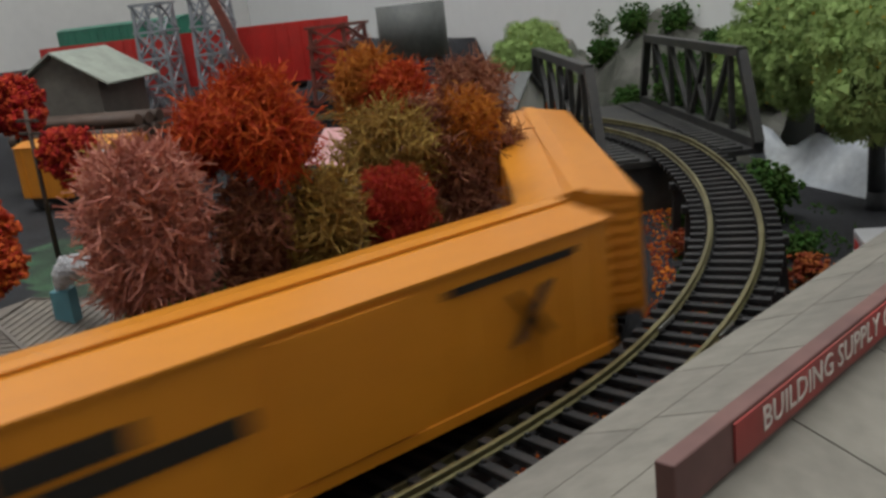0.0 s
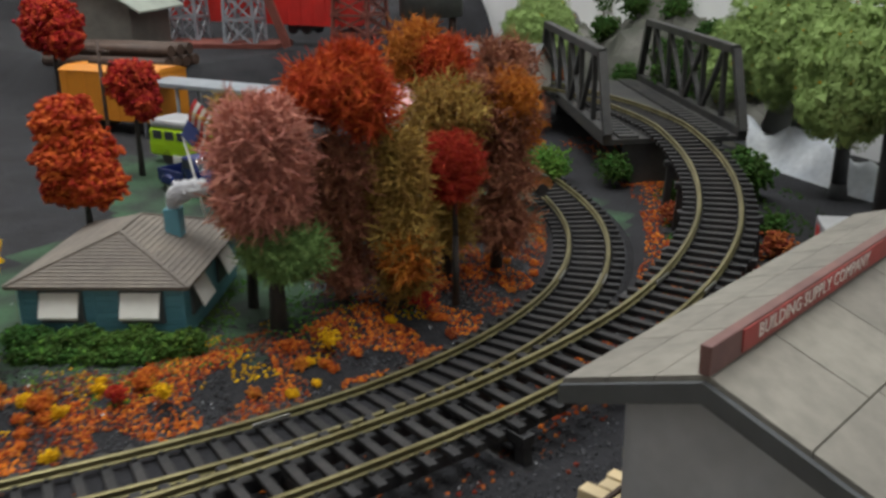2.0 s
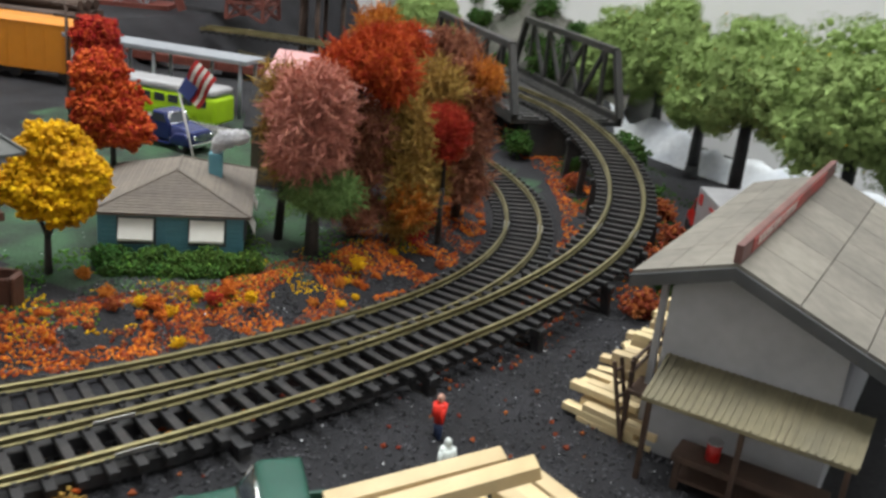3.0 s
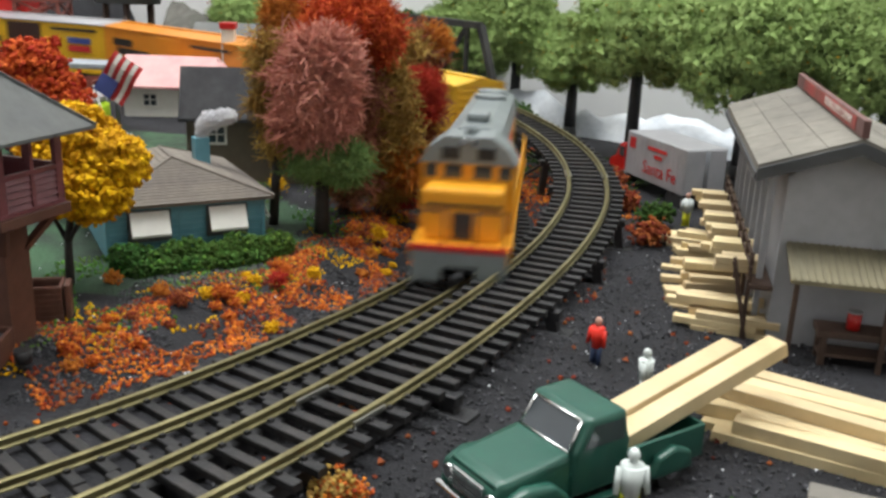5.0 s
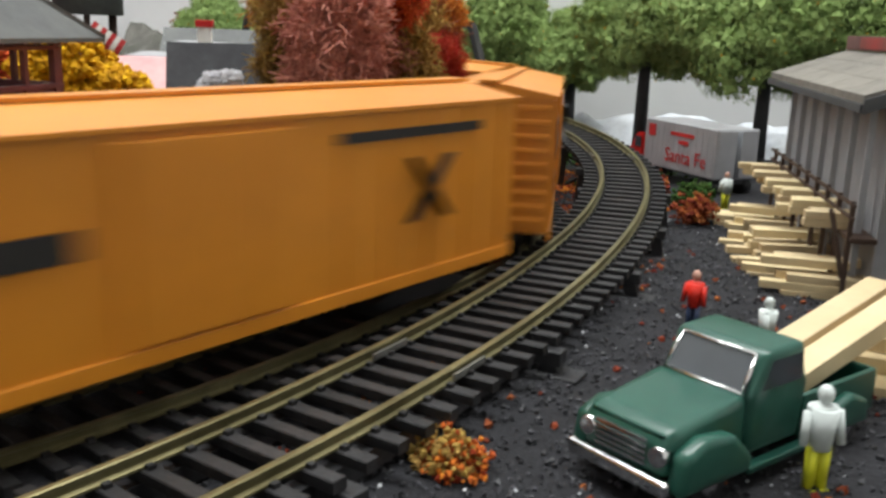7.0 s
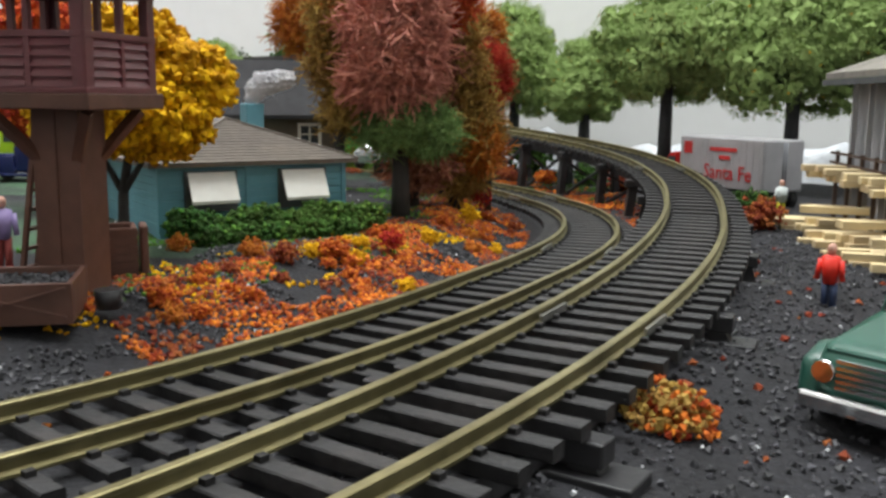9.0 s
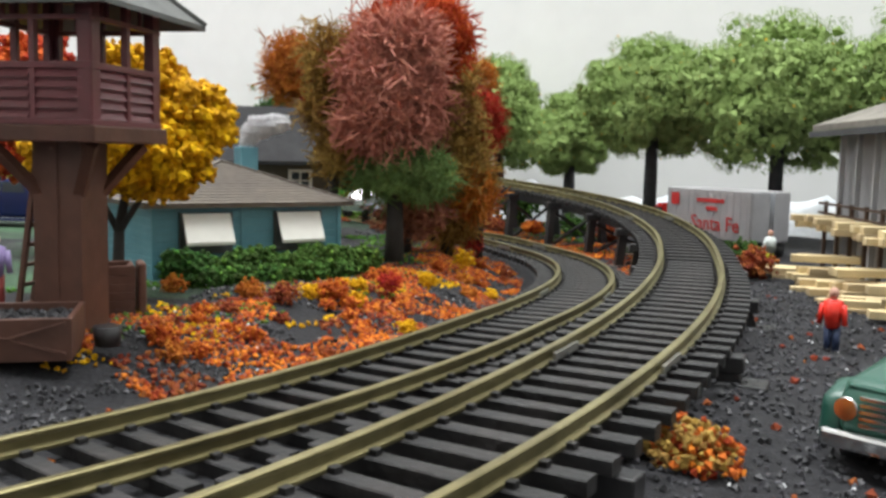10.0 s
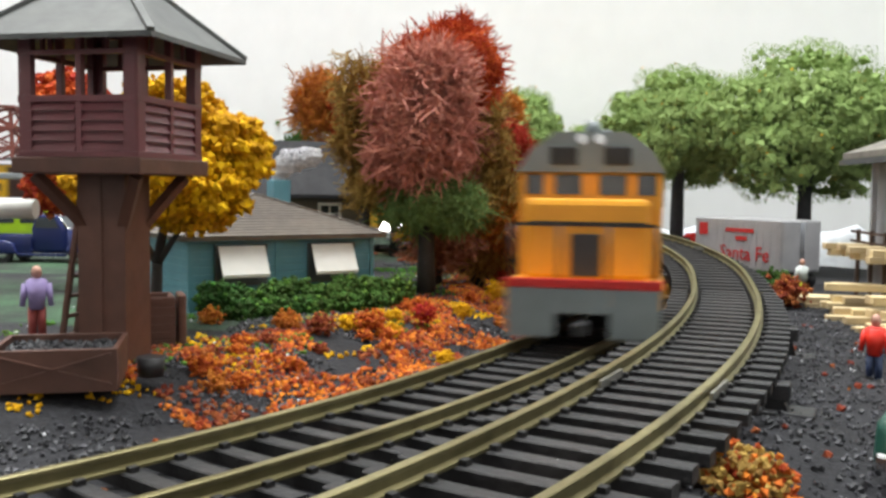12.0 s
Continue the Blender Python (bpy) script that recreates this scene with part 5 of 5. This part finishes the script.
def bus():
    t = thing("lime_bus", at(-198, 410, 6.3, 4), "bright lime green model bus with silver roof", "bus")
    bm = BM()
    box(bm, -42, -11, 4, 42, 11, 20, bev=2)
    part("body", bm, "lime", t)
    bm = BM()
    box(bm, -41, -10.5, 20.1, 41, 10.5, 25, bev=1.8)
    part("roof", bm, "silver", t)
    for i in range(5):
        bm = BM()
        box(bm, -41, -11.4, 5.5 + i * 1.3, 41, -11.05, 6.1 + i * 1.3)
        part("trim_strip", bm, "lime", t)
    for i in range(8):
        bm = BM()
        box(bm, -38 + i * 9.6, -11.3, 14, -31 + i * 9.6, -10.9, 18.8, bev=0.15)
        part("bus_window", bm, "pane", t)
    for x in (-28, 28):
        for y in (-9, 9):
            bm = BM()
            tube(bm, (x, y - 2, 4), (x, y + 2, 4), 4, n=16)
            part("wheel", bm, "black", t)


bus()


def pole(x, y, h):
    t = thing("telegraph_pole", at(x, y, 6), "dark brown wooden telegraph pole", "pole")
    bm = BM()
    tube(bm, (0, 0, -1), (0, 0, h), 1.3, 0.9, 10)
    part("mast", bm, "dark_wood", t)
    for z in (h - 5, h - 11):
        bm = BM()
        bar(bm, (-9, 0, z), (9, 0, z), 1.2, 1.4)
        part("crossarm", bm, "dark_wood", t)


pole(-226, 362, 72)


def shed():
    t = thing("weathered_shed", at(-505, 572, 38, 28), "weathered grey timber shed with a pale green-grey roof", "shed")
    bm = BM()
    profile(bm, [(-32, -3), (32, -3), (32, 38), (0, 58), (-32, 38)], -38, 38)
    part("wall_shell", bm, "shed_wall", t)
    for s in (-1, 1):
        for i in range(8):
            bm = BM()
            profile(bm, [(0, 61), (s * 44, 34), (s * 44, 32.4), (0, 59.4)], -45 + i * 11.2, -45 + i * 11.2 + 11)
            part("roof_board", bm, "shed_roof", t)


shed()
lg = thing("log_pile", at(-432, 520, 30, 12), "pile of brown logs", "logs")
for i in range(7):
    bm = BM()
    tube(bm, (-60, (i % 4) * 11 - 16 + (i // 4) * 5, 8 + (i // 4) * 9), (60, (i % 4) * 11 - 16 + (i // 4) * 5, 9 + (i // 4) * 9), 5, 4.4, 10)
    part("log", bm, "dark_wood", lg)


def rolling_stock(name, m, l, w, z0, z1, material, label, roof=None, open_top=False, text=None):
    t = thing(name, m, label, "railway car")
    bm = BM()
    if open_top:
        for a in ((-l, -w, z0, l, -w + 1.5, z1), (-l, w - 1.5, z0, l, w, z1), (-l, -w + 1.6, z0, -l + 1.5, w - 1.6, z1), (l - 1.5, -w + 1.6, z0, l, w - 1.6, z1), (-l + 1.6, -w + 1.6, z0, l - 1.6, w - 1.6, z0 + 1.5)):
            box(bm, *a)
    else:
        box(bm, -l, -w, z0, l, w, z1, bev=0.6)
    part("body", bm, material, t)
    for i in range(int(l / 7)):
        for s in (-1, 1):
            bm = BM()
            box(bm, -l + 6 + i * 14, s * w - 0.5, z0, -l + 7.2 + i * 14, s * w + 0.5, z1 - 0.3)
            part("side_rib", bm, material, t)
    if roof:
        bm = BM()
        profile(bm, [(-w - 0.6, z1), (w + 0.6, z1), (w * 0.5, z1 + 2.6), (-w * 0.5, z1 + 2.6)], -l - 0.5, l + 0.5)
        part("roof", bm, roof, t).matrix_basis = at(0, 0, 0, 90)
    for x in (-l * 0.68, l * 0.68):
        bm = BM()
        box(bm, x - 13, -9, 3.5, x + 13, 9, 7.5, bev=0.8)
        part("truck_frame", bm, "black", t)
        for k in (-8, 8):
            for s in (-1, 1):
                bm = BM()
                tube(bm, (x + k, s * 6.6, 5.3), (x + k, s * 9.4, 5.3), 5.2, n=16)
                part("wheel", bm, "black", t)
    if text:
        for x in (-l * 0.35, l * 0.4):
            words("lettering", text, 17, at(x, -w - 0.8, (z0 + z1) / 2 + 2, 0, 90), "letter", t)
    return t


rolling_stock("gondola_car", at(-530, 690, 44, 3), 190, 17, 9, 56, "red_gondola", "bright red open gondola car with white lettering", open_top=True, text="B & O")
rolling_stock("green_boxcar", at(-760, 800, 64, 3), 110, 17, 9, 52, "green_car", "green model boxcar with white roof edge", roof="green_car")
rolling_stock("parked_boxcar", at(-335, 452, 6, 12), 40, 16, 8, 40, "orange_car", "orange boxcar parked behind the trees", roof="orange_car")


def lattice(x, y, z, rz, w, h, material, label, name="lattice_tower"):
    t = thing(name, at(x, y, z, rz), label, "tower")
    for sx in (-1, 1):
        for sy in (-1, 1):
            bm = BM()
            bar(bm, (sx * w, sy * w, 0), (sx * w * 0.85, sy * w * 0.85, h), 2.6, 2.6, up=(1, 0, 0))
            part("leg", bm, material, t)
    n = 4
    for k in range(n):
        z0, z1 = h * k / n, h * (k + 1) / n
        for s in (-1, 1):
            for a, b in ((-1, 1), (1, -1)):
                bm = BM()
                bar(bm, (a * w * 0.95, s * w, z0), (b * w * 0.92, s * w * 0.96, z1), 1.6, 1.6, up=(0, 1, 0))
                bar(bm, (s * w, a * w * 0.95, z0), (s * w * 0.96, b * w * 0.92, z1), 1.6, 1.6, up=(1, 0, 0))
                part("lattice_brace", bm, material, t)
        bm = BM()
        for s in (-1, 1):
            bar(bm, (-w, s * w, z1), (w, s * w, z1), 2, 2)
            bar(bm, (s * w, -w, z1), (s * w, w, z1), 2, 2)
        part("ring_frame", bm, material, t)


lattice(-505, 650, 36, 25, 14, 92, "steel", "grey steel lattice tower leg")
lattice(-435, 655, 36, 25, 14, 92, "steel", "grey steel lattice tower leg")
ld = thing("sloping_girder", at(-392, 640, 38, 25), "rusty red sloping girder beside the lattice tower", "girder")
bm = BM()
bar(bm, (18, 0, 0), (-16, 0, 90), 7, 3, up=(0, 1, 0))
part("beam", bm, "rust_steel", ld)
plat = thing("loading_platform", at(-470, 645, 32, 25), "reddish brown platform under the lattice tower", "platform")
bm = BM()
box(bm, -70, -22, 0, 70, 22, 7, bev=0.6)
part("deck", bm, "rust_steel", plat)
lattice(-330, 690, 34, 10, 18, 60, "rust_steel", "rusty red lattice stand of the coal tower", "coal_tower")
wt = thing("water_tank", at(-262, 700, 4, 0), "grey round water tank on dark legs", "water tank")
bm = BM()
tube(bm, (0, 0, 60), (0, 0, 100), 26, n=28)
part("tank", bm, "slate", wt)
for a in range(6):
    bm = BM()
    tube(bm, (20 * math.cos(a), 20 * math.sin(a), -2), (20 * math.cos(a), 20 * math.sin(a), 60), 2, n=8)
    part("leg", bm, "dark_wood", wt)
car_ = thing("chrome_car", at(-21, 440, 8, 60), "small silver chrome model car", "car")
bm = BM()
profile(bm, [(-16, 3), (-16, 8), (-7, 9.5), (-3, 14), (6, 14), (9, 9.5), (16, 9), (17, 3)], -7, 7)
bmesh.ops.bevel(bm, geom=list(bm.edges), offset=1.2, segments=2, affect="EDGES")
part("body", bm, "chrome", car_)
for x in (-10, 10):
    for s in (-1, 1):
        bm = BM()
        tube(bm, (x, s * 5, 3), (x, s * 7.4, 3), 3, n=14)
        part("wheel", bm, "black", car_)


def canopy():
    t = thing("station_canopy", at(-235, 452, 6, 4), "grey-blue station canopy on thin posts", "canopy")
    bm = BM()
    box(bm, -70, -12, 34, 70, 12, 37, bev=0.5)
    part("roof", bm, "steel", t)
    for x in (-64, -32, 0, 32, 64):
        for y in (-9, 9):
            bm = BM()
            tube(bm, (x, y, -1), (x, y, 34), 1.2, n=8)
            part("post", bm, "steel", t)


canopy()
rolling_stock("brown_flatcar", at(-300, 560, 4, 8), 70, 15, 8, 14, "rust_steel", "rusty brown flat car on the back siding", open_top=True)


# ---- the train ----
def boxcar(colour, roof, label, door=None, emblem=False):
    t = thing("boxcar", at(0, 0, 0), label, "boxcar", "cars of the train")
    l, w, z0, z1 = 86, 17.2, 9.8, 45
    bm = BM()
    box(bm, -l, -w, z0, l, w, z1, bev=0.5)
    part("body", bm, colour, t)
    bm = BM()
    profile(bm, [(-w - 0.7, z1 - 0.6), (w + 0.7, z1 - 0.6), (w + 0.7, z1 + 0.2), (4, z1 + 2.6), (-4, z1 + 2.6), (-w - 0.7, z1 + 0.2)], -l - 0.6, l + 0.6)
    part("roof", bm, roof, t).matrix_basis = at(0, 0, 0, 90)
    bm = BM()
    box(bm, -l - 1, -2.6, z1 + 2.8, l + 1, 2.6, z1 + 3.5)
    part("roof_walk", bm, roof, t)
    for s in (-1, 1):
        for i in range(14):
            bm = BM()
            x = -l + 5 + i * 12.8
            box(bm, x, s * w - 0.35, z0 + 2, x + 0.7, s * w + 0.35, z1 - 1)
            part("side_rib", bm, colour, t)
        bm = BM()
        box(bm, -l, s * w - 0.6, z0 - 1.5, l, s * w + 0.5, z0 + 1.4, bev=0.2)
        part("sill", bm, colour, t)
        bm = BM()
        box(bm, -17, s * (w + 0.5) - 0.5, z0 + 2, 17, s * (w + 0.5) + 0.5, z1 - 2, bev=0.2)
        d = part("door", bm, door or colour, t)
        for x in (-9, 0, 9):
            bm = BM()
            box(bm, x - 0.4, s * (w + 1.0) - 0.3, z0 + 3, x + 0.4, s * (w + 1.0) + 0.3, z1 - 3)
            part("door_rib", bm, door or colour, d)
        y = s * (w + 0.55)
        # unreadable reporting marks, as plain bars
        for x0, x1, za, zb in ((-72, -46, 33, 38), (-66, -24, 27, 31.5), (-74, -54, 22, 23.4), (-74, -58, 19, 20.2), (-70, -56, 15, 16.2), (28, 72, 39, 41)):
            bm = BM()
            k = 1 if s < 0 else -1
            a, b = sorted((x0 * k, x1 * k))
            box(bm, a, y - 0.1, za, b, y + 0.1, zb)
            part("marking_bar", bm, "mark_black", t, "black painted line of marking")
        if emblem:
            for za, c in ((24, "mark_red"), (30, "mark_blue")):
                bm = BM()
                k = 1 if s < 0 else -1
                a, b = sorted((44 * k, 66 * k))
                box(bm, a, y - 0.1, za, b, y + 0.1, za + 4.5)
                part("emblem_bar", bm, c, t, "faded coloured emblem")
        else:
            for p, q in (((48, 22), (60, 35)), ((60, 22), (48, 35))):
                bm = BM()
                k = 1 if s < 0 else -1
                bar(bm, (p[0] * k, y, p[1]), (q[0] * k, y, q[1]), 0.2, 4.2, up=(0, 1, 0))
                part("emblem_stroke", bm, "mark_black", t, "black crossed emblem")
    for e in (-1, 1):
        for i in range(9):
            bm = BM()
            box(bm, e * l - 0.5, -w + 1.5, z0 + 2.6 + i * 3.6, e * l + 0.5, w - 1.5, z0 + 4.1 + i * 3.6, bev=0.3)
            part("end_rib", bm, colour, t)
        bm = BM()
        box(bm, e * (l + 3.2) - 3.4, -1.3, 3, e * (l + 3.2) + 3.4, 1.3, 5.6, bev=0.4)
        part("coupler", bm, "black", t)
        trucks(t, e * 60)
    return t


def trucks(t, x):
    for s in (-1, 1):
        bm = BM()
        profile(bm, [(x - 15, 4.2), (x - 8, 7.6), (x + 8, 7.6), (x + 15, 4.2), (x + 8, 2.6), (x - 8, 2.6)], s * 12 - 1.1, s * 12 + 1.1)
        part("truck_frame", bm, "black", t)
        for k in (-9.5, 9.5):
            bm = BM()
            tube(bm, (x + k, s * 6.8, 5.3), (x + k, s * 9.2, 5.3), 5.25, n=18)
            part("wheel", bm, "black", t)


def locomotive():
    t = thing("diesel_locomotive", at(0, 0, 0), "yellow-orange diesel locomotive with a grey roof and red stripes", "locomotive", "cars of the train")
    l = 88
    bm = BM()
    box(bm, -l, -16.5, 10.4, l, 16.5, 13, bev=0.3)
    part("walkway", bm, "loco_yellow", t)
    bm = BM()
    box(bm, -l + 1, -16, 8.2, l - 1, 16, 10.35)
    part("underframe", bm, "loco_yellow", t)
    bm = BM()
    box(bm, -l + 8, -10.5, 13, 49, 10.5, 38, bev=0.8)
    part("hood", bm, "loco_yellow", t)
    bm = BM()
    profile(bm, [(-11, 38), (11, 38), (9.5, 44), (5, 46), (-5, 46), (-9.5, 44)], -80, 49)
    part("hood_roof", bm, "car_grey", t).matrix_basis = at(0, 0, 0, -90)
    for s in (-1, 1):
        bm = BM()
        box(bm, -l + 8, s * 10.7 - 0.15, 36.4, 49, s * 10.7 + 0.15, 37.8)
        part("stripe", bm, "mark_red", t)
        bm = BM()
        box(bm, -l + 8, s * 10.7 - 0.15, 23.5, 49, s * 10.7 + 0.15, 24.1)
        part("panel_line", bm, "mark_black", t)
        bm = BM()
        box(bm, -40, s * 10.72 - 0.15, 28.5, 20, s * 10.72 + 0.15, 33)
        part("marking_bar", bm, "mark_red", t, "red painted line of marking")
        for i in range(9):
            bm = BM()
            box(bm, -70 + i * 13, s * 10.6 - 0.3, 14, -59.5 + i * 13, s * 10.6 + 0.3, 22.5, bev=0.2)
            part("hood_door", bm, "loco_yellow", t)
        for i in range(13):
            bm = BM()
            tube(bm, (-82 + i * 11.2, s * 15.8, 13), (-82 + i * 11.2, s * 15.8, 25), 0.35, n=6)
            part("stanchion", bm, "loco_yellow", t)
        bm = BM()
        bar(bm, (-82, s * 15.8, 25), (52, s * 15.8, 25), 0.6, 0.6)
        part("handrail", bm, "loco_yellow", t)
        bm = BM()
        box(bm, -26, s * 10 - 5, 2.2, 26, s * 10 + 5, 8.1, bev=1.5)
        part("fuel_tank", bm, "car_grey", t)
        for x in (53, 59.5):
            bm = BM()
            box(bm, x - 2.4, s * 16.15 - 0.2, 29, x + 2.4, s * 16.15 + 0.2, 36)
            part("cab_side_window", bm, "pane", t)
    bm = BM()
    box(bm, 49.2, -16, 13, 66, 16, 36.6, bev=0.6)
    cab = part("cab", bm, "loco_yellow", t)
    bm = BM()
    profile(bm, [(-16.5, 36.6), (16.5, 36.6), (13.5, 41.5), (8, 45.6), (-8, 45.6), (-13.5, 41.5)], 47.5, 67.5)
    part("cab_roof", bm, "car_grey", t).matrix_basis = at(0, 0, 0, -90)
    for y0, y1 in ((-14.5, -10.5), (-8, -2), (2, 8), (10.5, 14.5)):
        bm = BM()
        box(bm, 66, y0, 31.5, 66.5, y1, 36, bev=0.15)
        part("front_window", bm, "pane", cab)
    for y0, y1 in ((-9, -3), (3, 9)):
        bm = BM()
        box(bm, 67.4, y0, 38.2, 68.1, y1, 42.2, bev=0.2)
        part("number_board", bm, "mark_black", cab, "dark number board on the grey roof front")
    bm = BM()
    tube(bm, (60, 0, 45.5), (60, 0, 48.6), 2.2, 1.6, 12)
    part("horn", bm, "car_grey", cab)
    bm = BM()
    box(bm, 66.1, -13.2, 13, 80, 13.2, 30.5, bev=1.4)
    nose = part("nose", bm, "loco_yellow", t, "short yellow-orange nose")
    bm = BM()
    box(bm, 80, -3.2, 14, 80.5, 3.2, 23, bev=0.2)
    part("nose_door", bm, "black", nose)
    bm = BM()
    box(bm, 80, -12.6, 24.6, 80.3, 12.6, 25.6)
    part("nose_stripe", bm, "mark_black", nose)
    for y in (-2, 2):
        bm = BM()
        tube(bm, (67, y, 43.9), (68.4, y, 43.9), 1.2, n=12)
        part("headlight", bm, "chrome", cab)
    bm = BM()
    box(bm, 20, -4, 46.1, 34, 4, 49, bev=0.8)
    part("exhaust_box", bm, "car_grey", t)
    for x in (-66, -46):
        bm = BM()
        tube(bm, (x, 0, 45.8), (x, 0, 47.6), 7, n=20)
        part("roof_fan", bm, "car_grey", t)
    for e in (-1, 1):
        for y0, y1, z0 in ((-15.5, -5.5, 2), (5.5, 15.5, 2), (-5.4, 5.4, 7)):
            bm = BM()
            box(bm, e * 88.2 - 0.8, y0, z0, e * 88.2 + 0.8, y1, 12)
            part("pilot", bm, "car_grey", t, "grey pilot plate")
        bm = BM()
        box(bm, e * 88.2 - 0.9, -16, 12.05, e * 88.2 + 0.9, 16, 14, bev=0.2)
        part("end_sill", bm, "red_paint", t, "red end sill")
        bm = BM()
        box(bm, e * 91 - 3.4, -1.3, 3, e * 91 + 3.4, 1.3, 5.6, bev=0.4)
        part("coupler", bm, "black", t)
        for y in (-14.5, -5, 5, 14.5):
            bm = BM()
            tube(bm, (e * 87.5, y, 13), (e * 87.5, y, 25), 0.4, n=6)
            part("end_stanchion", bm, "mark_black", t)
        for a, b in ((-14.5, -5), (5, 14.5)):
            bm = BM()
            bar(bm, (e * 87.5, a, 25), (e * 87.5, b, 25), 0.7, 0.7)
            part("end_rail", bm, "mark_black", t)
        trucks(t, e * 56)
    return t


def caboose():
    t = thing("caboose", at(0, 0, 0), "yellow caboose with a pale grey roof and cupola", "caboose", "cars of the train")
    l, w = 47, 16
    bm = BM()
    box(bm, -l, -w, 8, l, w, 33, bev=0.5)
    part("body", bm, "yellow_car", t)
    bm = BM()
    profile(bm, [(-w - 1.2, 33), (w + 1.2, 33), (w + 1.2, 34), (5, 36.5), (-5, 36.5), (-w - 1.2, 34)], -l - 12, l + 12)
    part("roof", bm, "silver", t).matrix_basis = at(0, 0, 0, 90)
    bm = BM()
    box(bm, -17, -w + 0.5, 34.4, 17, w - 0.5, 42.5, bev=0.5)
    cu = part("cupola", bm, "yellow_car", t)
    bm = BM()
    profile(bm, [(-w - 0.4, 42.5), (w + 0.4, 42.5), (w + 0.4, 43.2), (4, 45), (-4, 45), (-w - 0.4, 43.2)], -19, 19)
    part("cupola_roof", bm, "silver", t).matrix_basis = at(0, 0, 0, 90)
    for e in (-1, 1):
        for y in (-7, 7):
            bm = BM()
            box(bm, e * 17 - 0.3, y - 3.2, 37.8, e * 17 + 0.3, y + 3.2, 41.2)
            part("cupola_window", bm, "pane", cu)
        bm = BM()
        box(bm, e * (l + 6.5) - 6.4, -w, 8, e * (l + 6.5) + 6.4, w, 9.6)
        part("platform", bm, "yellow_car", t)
        bm = BM()
        for y in (-14, -5, 5, 14):
            tube(bm, (e * (l + 12), y, 9.6), (e * (l + 12), y, 22), 0.5, n=6)
        bar(bm, (e * (l + 12), -14, 22), (e * (l + 12), 14, 22), 0.9, 0.9)
        part("end_railing", bm, "yellow_car", t)
        for y in (-13, 13):
            bm = BM()
            tube(bm, (e * (l + 11.5), y, 22), (e * (l + 11.5), y, 33.4), 0.5, n=6)
            part("roof_post", bm, "yellow_car", t)
        trucks(t, e * 36)
        for x in (-34, 30):
            bm = BM()
            box(bm, x - 4, e * w - 0.3, 20, x + 4, e * w + 0.3, 30)
            part("side_window", bm, "pane", t)
        bm = BM()
        box(bm, -18, e * w - 0.3, 23, 18, e * w + 0.3, 27)
        part("marking_bar", bm, "mark_red", t, "red painted line of marking")
        bm = BM()
        box(bm, -l, e * w - 0.3, 30.4, l, e * w + 0.3, 31.4)
        part("stripe", bm, "mark_red", t)
    return t


TRAIN = [(locomotive(), 95, 56)]
for i, (c, r, d, em, lb) in enumerate((("yellow_car", "yellow_car", None, True, "bright yellow boxcar with a faded emblem"), ("orange_car", "orange_car", None, False, "orange boxcar with black markings"),
                                       ("yellow_car", "silver", "door_brown", True, "yellow boxcar with a silver roof and brown door"), ("orange_car", "orange_car", None, False, "orange boxcar with black markings"),
                                       ("orange_car", "orange_car", None, False, "orange boxcar with black markings"), ("orange_car", "orange_car", None, False, "orange boxcar with black markings"))):
    TRAIN.append((boxcar(c, r, lb, d, em), 190 + 92.5 + i * 185, 60))
TRAIN.append((caboose(), 190 + 6 * 185 + 66, 34))


def nose_at(t):
    u = min(1.0, t / 4.0)
    v = min(1.0, max(0.0, (t - 7.7) / 3.6))
    late = -45 * v * v * (3 - 2 * v) + 50 * max(0.0, t - 11.3) + 22 * math.exp(-((t - 6.3) / 0.4) ** 2) + 14 * math.exp(-((t - 7.6) / 0.5) ** 2)
    return -133 - 476 * (t - 5.06) - 62 * (1 - u * u * (3 - 2 * u)) + late


def motions():
    for car, back, bogie in TRAIN:
        rows = []
        for i in range(121):
            t = i / 10
            s = nose_at(t) + back
            x0, y0, _ = track_in(s - bogie)
            x1, y1, _ = track_in(s + bogie)
            h = math.degrees(math.atan2(y0 - y1, x0 - x1))
            z0, z1 = in_z(s - bogie), in_z(s + bogie)
            rows.append((t, at((x0 + x1) / 2, (y0 + y1) / 2, (z0 + z1) / 2, h, 0, -math.degrees(math.atan2(z0 - z1, 2 * bogie)))))
        walk(car, rows)


motions()
